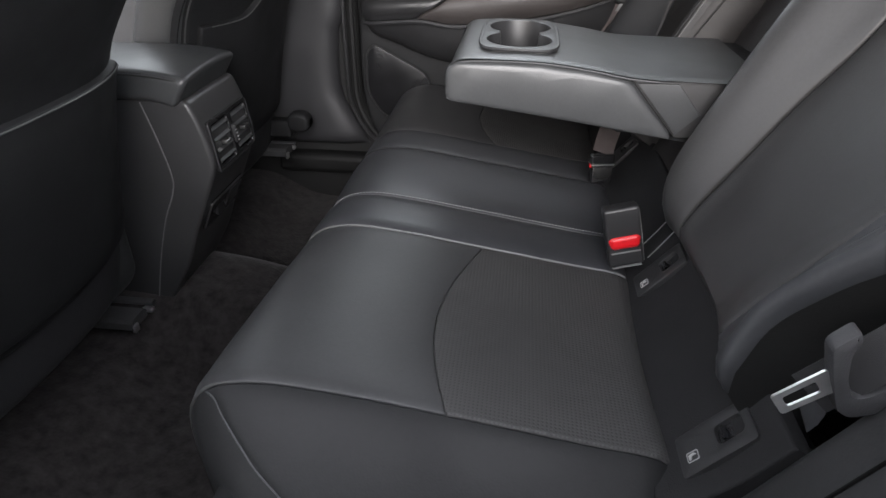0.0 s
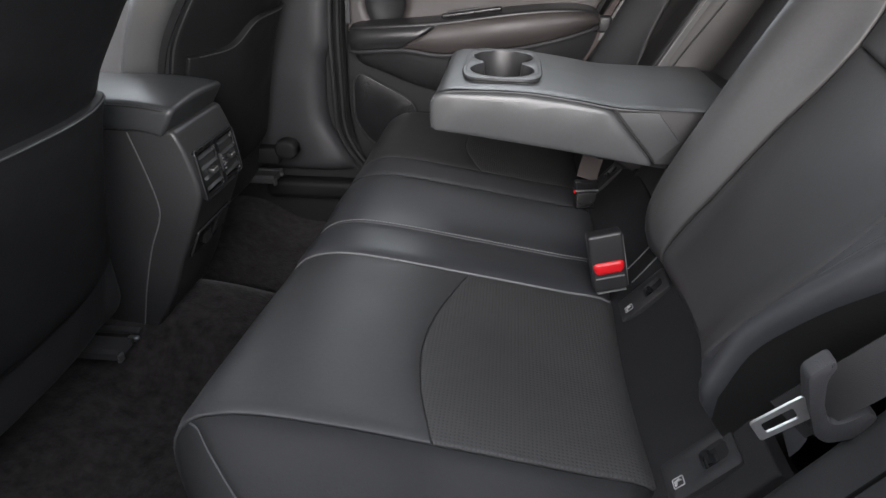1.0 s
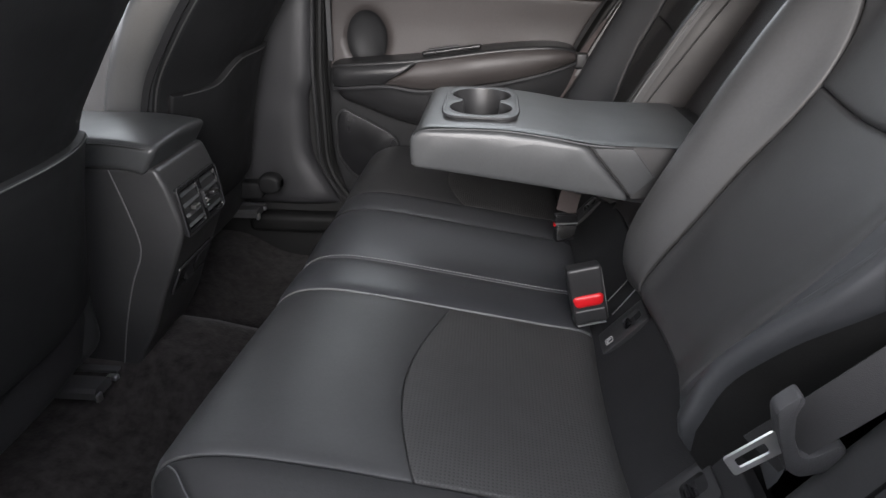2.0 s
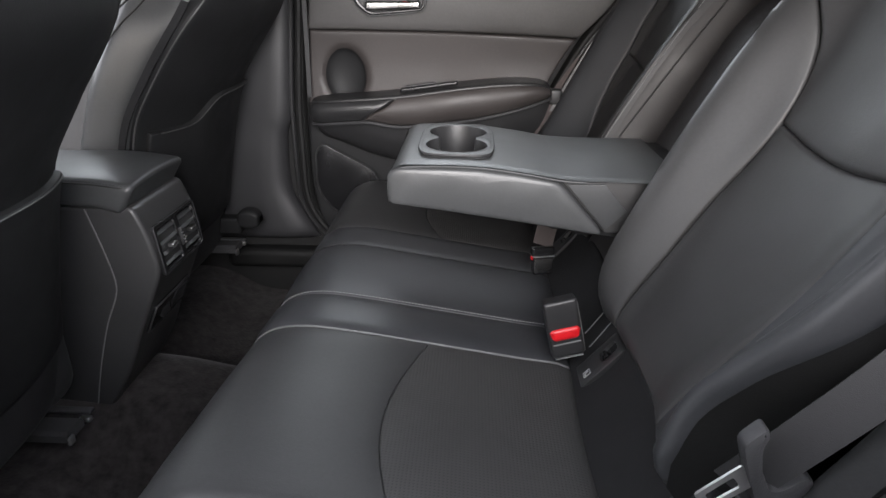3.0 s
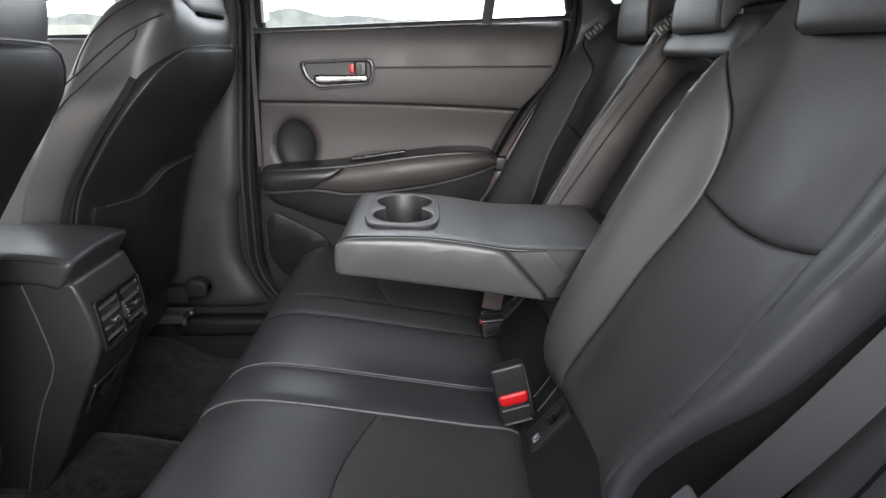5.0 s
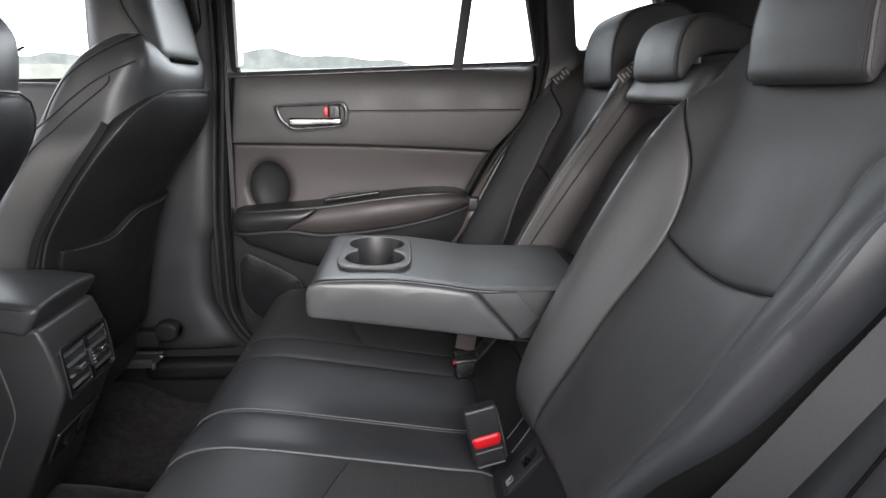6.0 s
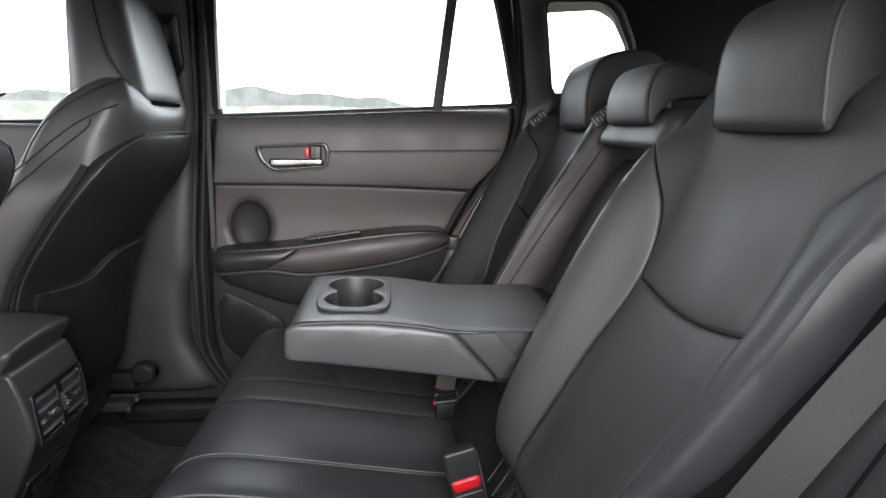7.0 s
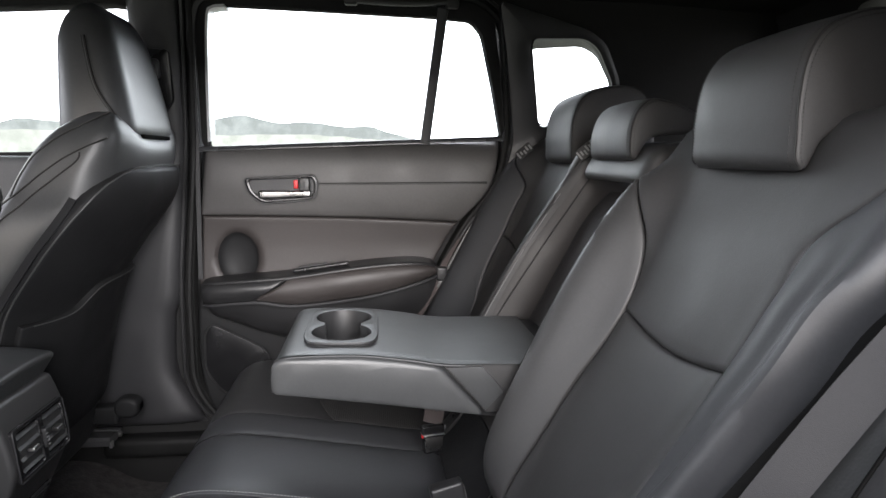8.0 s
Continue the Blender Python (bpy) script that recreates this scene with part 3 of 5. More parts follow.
def bolster(a, b):
    top = arm_top(a) - 0.006
    z = top + (crease(a) - top) * b
    return (a, 1.606 - arm_out(a) - 0.014 * max(0.0, math.sin(math.pi * max(0.0, min(1.0, b * 1.15)))) ** 0.7, z)


part("arm_cushion", pad(bolster, lambda b: -0.168 - 0.088 * b, 0.220, 0.0, 1.0, 0.010, 0.012, 0.004, 0.012, flip=-1), DOOR_INSERT, arm_body, "padded vinyl arm cushion")
part("arm_nose", pad(bolster, -0.396, lambda b: -0.171 - 0.088 * b, 0.0, 1.0, 0.008, 0.012, 0.0, 0.012, flip=-1), PLASTIC, arm_body)
part("crease_edge", sweep([(x, 1.604 - arm_out(x), crease(x) - 0.004) for x in np.linspace(-0.39, 0.215, 40)], circle(0.005, 6)), PLASTIC_GREY, arm_body, "raised edge under the arm cushion")
part("window_switch", rbox(-0.160, -0.015, 1.553, 1.571, 0.0, 0.010, 0.004, 0.01, lambda x, y, z: (x, y, arm_top(x) + z)), GLOSS, arm_body, "gloss black window switch plate")
part("switch_lever", rbox(-0.145, -0.070, 1.556, 1.566, 0.010, 0.015, 0.002, 0.01, lambda x, y, z: (x, y, arm_top(x) + z)), PLASTIC_GREY, arm_body)
# speaker grille
SPK = rounded([(-0.396, 0.475), (-0.376, 0.500), (-0.235, 0.425), (-0.215, 0.30), (-0.352, 0.305), (-0.398, 0.37)], 0.03)
spk = part("speaker_grille", plate(SPK, lambda u, v, h: (u, 1.600 - h, v), 0.008, 0.004), GLOSS, door, "black speaker grille")
part("grille_rim", sweep([(u * 1.0, 1.593, v) for u, v in SPK], circle(0.0026, 6), up=(0, -1, 0), closed=True), PLASTIC, spk)
# inner handle
BEZEL = rounded([(-0.281, 0.884), (-0.10, 0.893), (-0.092, 0.872), (-0.098, 0.830), (-0.235, 0.818), (-0.268, 0.845)], 0.016)
CUPH = rounded([(-0.268, 0.878), (-0.108, 0.885), (-0.102, 0.870), (-0.106, 0.838), (-0.230, 0.828), (-0.258, 0.850)], 0.012)
hnd = part("handle_bezel", plate(BEZEL, lambda u, v, h: (u, 1.590 - h, v), 0.012, 0.004, [CUPH]), GLOSS, door, "dark bezel of the inner door handle")
part("handle_cup", plate(CUPH, lambda u, v, h: (u, 1.5885 - h, v), 0.004), PLASTIC_GREY, hnd)
part("handle_rim", sweep([(u * 1.0, 1.5782, v) for u, v in BEZEL], circle(0.0022, 6), up=(0, -1, 0), closed=True), PLASTIC_GREY, hnd)
part("handle_lever", rbox(-0.242, -0.108, 1.562, 1.576, 0.832, 0.855, 0.006, 0.01, lambda x, y, z: (x, y + 0.003 * math.sin(20 * x), 0.845 + (z - 0.845) * (0.75 + 2.2 * max(0, -0.14 - x)) + 0.02 * (x + 0.17))), CHROME, hnd, "satin chrome pull lever")
part("lock_red_mark", rbox(-0.153, -0.142, 1.570, 1.586, 0.858, 0.880, 0.002, 0.01), RED, hnd, "red unlocked mark")
part("lock_button", rbox(-0.140, -0.112, 1.568, 1.586, 0.851, 0.886, 0.004, 0.01), PLASTIC, hnd, "black lock button")
part("lock_edge", rbox(-0.128, -0.125, 1.5662, 1.570, 0.858, 0.878, 0.001, 0.01), PLASTIC_GREY, hnd)


# ---- pillars ----
pillar_l = table((0.2, -0.78), (0.5, -0.66), (0.9, -0.535), (1.3, -0.525))
pillar_r = table((0.2, -0.395), (0.235, -0.405), (0.27, -0.422), (0.316, -0.447), (0.37, -0.472), (0.45, -0.476), (0.535, -0.465), (0.565, -0.450), (0.65, -0.440), (0.95, -0.414), (1.30, -0.400))


def b_pillar(a, b):
    y = 1.575 - 0.16 * max(0, b - 0.97) - 0.03 * max(0, 0.45 - b)
    return (a, y + 0.10 * max(0, a + 0.47) - 0.0, b)


structure("b_pillar_trim", pad(b_pillar, pillar_l, pillar_r, 0.225, 1.34, 0.030, 0.018, 0.006), PLASTIC_GREY, "dark grey plastic pillar trim behind the front seat", "pillar trim")
adj = thing("belt_adjuster", "black sliding belt height adjuster on the pillar", "belt adjuster", at=(-0.47, 1.52, 1.1))
part("adjuster_plate", plate(rounded([(-0.497, 1.19), (-0.428, 1.186), (-0.428, 1.07), (-0.450, 1.04), (-0.475, 1.05), (-0.490, 1.12)], 0.01), lambda u, v, h: (u, 1.568 - 0.16 * max(0, v - 0.97) - h, v), 0.014, 0.003), GLOSS, adj)
part("slider", rbox(-0.490, -0.450, 1.512, 1.535, 1.12, 1.165, 0.008, 0.02), PLASTIC, adj, "black slider button")
part("belt_loop", rbox(-0.488, -0.445, 1.50, 1.525, 1.06, 1.10, 0.008, 0.02), GLOSS, adj)
sill = structure("sill_trim", rbox(-0.66, 0.16, 1.545, 1.60, 0.15, 0.205, 0.018, 0.04), RUBBER, "dark grey plastic door sill trim", "sill trim")


def c_pillar(u, v, h):
    return tumble(u, v, h + 0.012)


C_OUT = rounded([(0.416, 0.985), (0.385, 1.20), (0.36, 1.325), (0.600, 1.262), (0.645, 1.232), (0.692, 1.140), (0.692, 1.066), (0.62, 0.94), (0.55, 0.45), (0.15, 0.45), (0.182, 0.51), (0.244, 0.655), (0.305, 0.765), (0.39, 0.865)], 0.02)
structure("c_pillar_trim", plate(C_OUT, c_pillar, 0.022, 0.010, [rounded([(0.447, 1.236), (0.585, 1.240), (0.622, 1.218), (0.669, 1.132), (0.668, 1.085), (0.482, 1.016)], 0.022)]), PLASTIC, "dark grey trim round the quarter window", "pillar trim")
# the sloping reveal between the quarter window's trim and its glass
RIM = rounded([(0.447, 1.236), (0.585, 1.240), (0.622, 1.218), (0.669, 1.132), (0.668, 1.085), (0.482, 1.016)], 0.022)
PANE = rounded([(0.462, 1.226), (0.605, 1.236), (0.652, 1.214), (0.704, 1.130), (0.704, 1.088), (0.500, 1.030)], 0.022)
bm = bmesh.new()
grid_faces(bm, [[tumble(u, v, 0.036) for u, v in RIM], [tumble(u, v, 0.030) for u, v in RIM], [tumble(u, v, -0.052) for u, v in PANE]], closed=True)
structure("quarter_reveal", finish(bm), PLASTIC_GREY, "grey reveal round the quarter window", "window reveal")
for s in (1,):
    g = structure("front_window_glass", plate(rounded([(-1.46, 0.92), (-0.50, 0.945), (-0.49, 1.27), (-0.98, 1.27)], 0.03), lambda u, v, h, s=s: tumble(u, v, h - 0.05, s), 0.004), GLASS, "clear front door glass", "window glass")
    g.visible_shadow = False
g = structure("quarter_glass", plate(rounded([(0.430, 1.253), (0.652, 1.258), (0.722, 1.158), (0.702, 1.058), (0.470, 1.018)], 0.03), lambda u, v, h: tumble(u, v, h - 0.055), 0.004), GLASS, "clear quarter window glass", "window glass")
g.visible_shadow = False
fdoor = structure("front_door_trim", rbox(-1.50, -0.640, 1.575, 1.62, 0.25, 0.935, 0.02, 0.1), FRONT_TRIM, "grey front door trim", "door trim")


# ---- rear bench ----
prof = along([(0.19, 0.340), (0.165, 0.362), (0.10, 0.372), (-0.05, 0.396), (-0.16, 0.413), (-0.225, 0.418), (-0.27, 0.407), (-0.298, 0.378), (-0.307, 0.33), (-0.302, 0.24), (-0.285, 0.13)])


def bench(s, y):
    """The cushion's surface: s runs from the back over the front edge, y across the car."""
    x, z = prof(s)
    out = max(0, abs(y - MID) - 0.540)
    mid = math.exp(-((y - MID) / 0.12) ** 4)
    front = max(0.0, min(1.0, (s - 0.42) / 0.2))
    dip = 0.008 * math.sin(math.pi * min(1, max(0, (abs(y - MID) - 0.20) / 0.35))) * (1 - front)
    fall = 0.62 * out + 1.2 * out * out
    skew = front * 0.034 * max(0.0, min(1.0, (0.90 - y) / 0.45))
    return (x + front * 0.9 * out - skew, y, z - fall - dip + 0.004 * mid)


S_X = lambda x: next(k / 400 for k in range(401) if prof(k / 400)[0] <= x)
S_PATCH = S_X(-0.05)
bench_ob = thing("rear_seat", "black leather rear bench seat with perforated inserts and split backrest", "car seat", at=(-0.05, MID, 0.13))
part("base", rbox(-0.285, 0.30, 0.33, 1.61, 0.10, 0.33, 0.02, 0.08), SHELL, bench_ob, "black base below the cushion")
for s in (-1, 1):
    e0, e1, e2, e3 = (across(v, s) for v in (0.315, 0.445, 0.782, 0.885))
    arc = lambda y, s=s: S_PATCH + 0.05 * math.sin(math.pi * min(1, max(0, (across(y, s) - 0.445) / 0.337))) - 0.02 * (across(y, s) - 0.445) / 0.337
    lo, hi = min(e1, e2), max(e1, e2)
    # the dark shell vinyl makes up for shade on the bolsters by the sill
    part("side_bolster", pad(bench, 0.02, 0.97, min(e0, e1), max(e0, e1), 0.002, 0.03, 0.001, flip=-1), SHELL, bench_ob, "smooth black vinyl side bolster, darker in place of shade")
    # the front panel wears a lit copy of the backrest's leather
    part("front_panel", pad(bench, arc, 0.97, lo, hi, 0.0025, 0.03, 0.002, flip=-1), LEATHER_SOFT_LIT, bench_ob, "smooth leather front panel")
    part("insert", pad(bench, 0.02, arc, lo, hi, 0.0035, 0.03, 0.003, flip=-1), MESH, bench_ob, "perforated seat insert")
    part("inner_strip", pad(bench, 0.02, 0.97, min(e2, e3), max(e2, e3), 0.004 if s < 0 else 0.002, 0.03, 0.005 if s < 0 else 0.002, flip=-1), LEATHER_BLUE, bench_ob, "smooth leather strip")
    # the near seam's highlight is put into pale piping; the far cord stays dark
    for y, nm in ((0.7835, "piping"),):
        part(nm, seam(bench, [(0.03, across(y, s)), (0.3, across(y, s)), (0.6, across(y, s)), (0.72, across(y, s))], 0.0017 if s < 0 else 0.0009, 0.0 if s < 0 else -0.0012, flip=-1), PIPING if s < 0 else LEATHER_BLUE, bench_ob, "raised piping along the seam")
    part("front_seam", seam(bench, [(0.628, across(0.443, s)), (0.62, across(0.436, s)), (0.618, across(0.42, s)), (0.61, across(0.397, s)), (0.598, across(0.378, s)), (0.573, across(0.360, s)), (0.54, across(0.340, s)), (0.50, across(0.322, s))], 0.0010, 0.0042, flip=-1), LEATHER_BLUE, bench_ob)
    ln = [np.array(bench(k, across(0.889, s))) + np.array((0, 0, 0.0015)) for k in np.linspace(0.03, 0.7, 60)]
    # grey thread near, dark thread far: the seam's shine is in the colour
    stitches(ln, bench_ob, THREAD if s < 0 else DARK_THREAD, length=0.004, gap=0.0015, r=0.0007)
part("middle_panel", pad(bench, 0.02, 0.97, 0.885, 2 * MID - 0.885, 0.003, 0.03, 0.003, flip=-1), LEATHER_BLUE, bench_ob, "smooth leather middle panel")


# dark cloth flap between cushion and backrest
def flap(a, b):
    return (0.158 + 0.10 * b, a, 0.345 + 0.095 * b - 0.02 * math.sin(math.pi * b))


flap_ob = thing("bite_flap", "black cloth flap between cushion and backrest", "seat flap", at=(0.2, MID, 0.33))
part("flap_cloth", pad(flap, 0.40, 1.60, 0, 1, 0.004, 0.02, flip=-1), CLOTH, flap_ob)
for y0 in (0.822, 0.862):
    part("flap_piping", sweep([np.array(flap(y0 - 0.045 * (1 - b) ** 2, b)) + np.array((-0.001, 0, 0.002)) for b in np.linspace(0.52, 0.95, 16)], circle(0.0010, 6)), PIPING, flap_ob, "thin grey piping on the flap")


def on_flap(cy, b, w, l, h0, h1):
    """Maps a small plate lying on the flap: u across, v along the slope."""
    o, x1 = np.array(flap(cy, b)), np.array(flap(cy, b + 0.05)) - np.array(flap(cy, b - 0.05))
    x1 /= np.linalg.norm(x1)
    nrm = np.cross(np.array((0, -1, 0)), x1)
    nrm = nrm if nrm[2] > 0 else -nrm
    return lambda u, v, h: tuple(o + np.array((0, 1, 0)) * u + x1 * v + nrm * (h + h0))


for cy in (0.770, 0.462, across(0.770, 1), across(0.462, 1)):
    iso = thing("anchor_cover", "black plastic child seat anchor cover in the flap", "anchor cover", "anchor covers", at=flap(cy, 0.45))
    lift = on_flap(cy - 0.008, 0.60, 0, 0, 0.0, 0)
    part("cover_plate", plate(rounded([(-0.030, -0.042), (0.022, -0.042), (0.026, 0.044), (-0.026, 0.044)], 0.006), lift, 0.007, 0.003, [rounded([(-0.012, 0.004), (0.010, 0.004), (0.012, 0.034), (-0.010, 0.034)], 0.006)]), PLASTIC, iso)
    part("slot", plate(rounded([(-0.013, 0.003), (0.011, 0.003), (0.013, 0.035), (-0.011, 0.035)], 0.006), lift, 0.001), GLOSS, iso, "dark slot")
    part("slot_bar", sweep([lift(-0.008, 0.012, 0.004), lift(0.008, 0.012, 0.004)], circle(0.003, 6)), GLOSS, iso)
    small = lambda u, v, h, lift=lift: lift(-0.010 + (u + 0.010) * 0.74, -0.025 + (v + 0.025) * 0.74, h)
    tag = part("pictogram", plate(rounded([(-0.018, -0.034), (-0.002, -0.034), (-0.002, -0.016), (-0.018, -0.016)], 0.003), small, 0.0078, 0, [rounded([(-0.0168, -0.0328), (-0.0032, -0.0328), (-0.0032, -0.0172), (-0.0168, -0.0172)], 0.002)]), WHITE, iso, "white printed seat symbol")
    part("symbol_bars", plate([(-0.0145, -0.031), (-0.007, -0.031), (-0.005, -0.023), (-0.009, -0.019), (-0.009, -0.026), (-0.0145, -0.028)], small, 0.0080), WHITE, tag)


# ---- rear backrests ----
back_x = lambda z: 0.24 + 0.52 * (z - 0.45)


over = along([(0.262, 0.405), (0.236, 0.440), (0.26, 0.49), (0.40, 0.757), (0.470, 0.895), (0.497, 0.952), (0.520, 0.985), (0.56, 0.995), (0.62, 0.985)])


OUTER_EDGE = table((0, 0.464), (0.07, 0.470), (0.13, 0.472), (0.17, 0.467), (0.21, 0.455), (0.25, 0.442), (0.28, 0.431), (0.32, 0.419), (0.37, 0.410), (0.45, 0.398), (0.53, 0.385), (0.60, 0.380), (0.67, 0.367), (1, 0.350))


def rest(side):
    in_swell = table((0, -0.03), (0.05, 0.005), (0.10, 0.038), (0.2, 0.056), (0.55, 0.062), (0.72, 0.045), (0.80, 0.012), (1, 0.0)) if side < 0 else \
        table((0, -0.03), (0.05, 0.005), (0.10, 0.038), (0.2, 0.054), (0.46, 0.053), (0.59, 0.046), (0.71, 0.038), (0.79, 0.034), (0.88, 0.012), (1, 0.0))
    out_swell = table((0, 0.006), (0.06, 0.018), (0.15, 0.026), (0.3, 0.028), (0.6, 0.024), (0.75, 0.010), (1, 0.0)) if side < 0 else table((0, 0.07), (0.06, 0.075), (0.3, 0.080), (0.6, 0.080), (0.75, 0.065), (0.85, 0.02), (1, 0.0))

    def S(y, s):
        x, z = over(s)
        yy = across(y, side)
        w = max(0.0, min(1.0, (yy - 0.745) / 0.075))
        w = w * w * (3 - 2 * w)
        e = OUTER_EDGE(s) if side < 0 else 0.378
        o = max(0.0, min(1.0, (e + (0.135 if side < 0 else 0.137) - yy) / (0.100 if side < 0 else 0.085)))
        o = o * o * (3 - 2 * o)
        d0, d1 = over(max(0, s - 0.01)), over(min(1, s + 0.01))
        tx, tz = d1 - d0
        L = math.hypot(tx, tz)
        h = in_swell(s) * w + out_swell(s) * o - 0.008 * math.sin(math.pi * max(0, min(1, (yy - 0.5) / 0.26)))
        if side < 0:
            fade = max(0.0, min(1.0, (0.74 - s) * 8)) * max(0.0, min(1.0, (s - 0.02) * 8))
            h += (0.009 * math.exp(-((yy - e - 0.026) / 0.015) ** 2) - 0.011 * math.exp(-((yy - e - 0.056) / 0.018) ** 2)) * fade
        h -= 0.05 * max(0, (e + 0.020 - yy) / 0.016) ** 2
        h -= 0.055 * max(0, (yy - (0.818 if side < 0 else 0.831)) / (0.03 if side < 0 else 0.016)) ** 2
        return (x - tz / L * h, y, z + tx / L * h)
    return S


def headrest(ob, cy, hw, outline, taper, label):
    """A padded block that hooks over the backrest: a flat front, a rolled top and an underside arched to the rear; its side faces are sewn on."""
    loop = curve(outline + outline[:1], 72)[:-1]
    n = len(loop)
    z0, z1 = min(p[1] for p in loop), max(p[1] for p in loop)

    def inward(i):
        d = loop[(i + 1) % n] - loop[i - 1]
        d = np.array((d[1], -d[0]))
        return d / (np.linalg.norm(d) + 1e-9)

    def place(i, y, inset):
        x, z = loop[i % n] + inward(i % n) * inset
        t = (z - z0) / (z1 - z0)
        bow = 0.004 * (1 - ((y - cy) / hw) ** 2)
        front = max(0.0, 1 - (x - outline[0][0]) / 0.05)
        return np.array((x - bow * front, cy + (y - cy) * (1 - taper * t * t), z + bow * 0.6 * t))
    ends = ((0.0075, 0.0), (0.0048, 0.0008), (0.0024, 0.0026), (0.0008, 0.0055), (0.0, 0.0100))
    stations = [(cy - hw + d, k) for k, d in ends] + [(cy - hw + 0.010 + (2 * hw - 0.020) * i / 8, 0.0) for i in range(1, 8)] + [(cy + hw - d, k) for k, d in ends[::-1]]
    bm = bmesh.new()
    vs = grid_faces(bm, [[place(i, y, k) for i in range(n)] for y, k in stations], closed=True)
    for row in (vs[0], vs[-1]):
        bmesh.ops.triangle_fill(bm, use_beauty=True, edges=[bm.edges.get((row[i], row[(i + 1) % n])) for i in range(n)])
    hr = part("headrest", finish(bm), LEATHER_SOFT, ob, label, 70)
    span = range(2, int(n * 0.56))
    for sg in (-1, 1):
        edge = lambda d, k: [place(i, cy + sg * (hw - d), k) for i in span]
        part("headrest_seam", sweep(edge(0.0022, 0.0022), circle(0.0015, 6), up=(0.2, sg, 0.1)), DARK_THREAD, ob)
        stitches(edge(0.0090, 0.0002), ob, DARK_THREAD, length=0.0026, gap=0.0016, r=0.0005, up=(-0.6, sg * 0.2, 0.6))
        stitches(edge(-0.0002, 0.0068), ob, DARK_THREAD, length=0.0028, gap=0.0016, r=0.0005, up=(0, sg, 0.2))
    return hr


OUTER_HEADREST = [(0.478, 0.931), (0.469, 0.942), (0.468, 0.965), (0.468, 0.995), (0.473, 1.033), (0.485, 1.061), (0.506, 1.080), (0.548, 1.094), (0.600, 1.094), (0.634, 1.072), (0.638, 1.02), (0.618, 0.984),
                  (0.560, 0.979), (0.5235, 0.974), (0.502, 0.963), (0.491, 0.944), (0.486, 0.934)]
MIDDLE_HEADREST = [(0.462, 0.940), (0.455, 0.949), (0.454, 0.980), (0.460, 1.006), (0.472, 1.026), (0.494, 1.037), (0.530, 1.031), (0.566, 1.018), (0.586, 1.000), (0.582, 0.986),
                   (0.560, 0.982), (0.516, 0.980), (0.489, 0.972), (0.476, 0.954), (0.470, 0.942)]


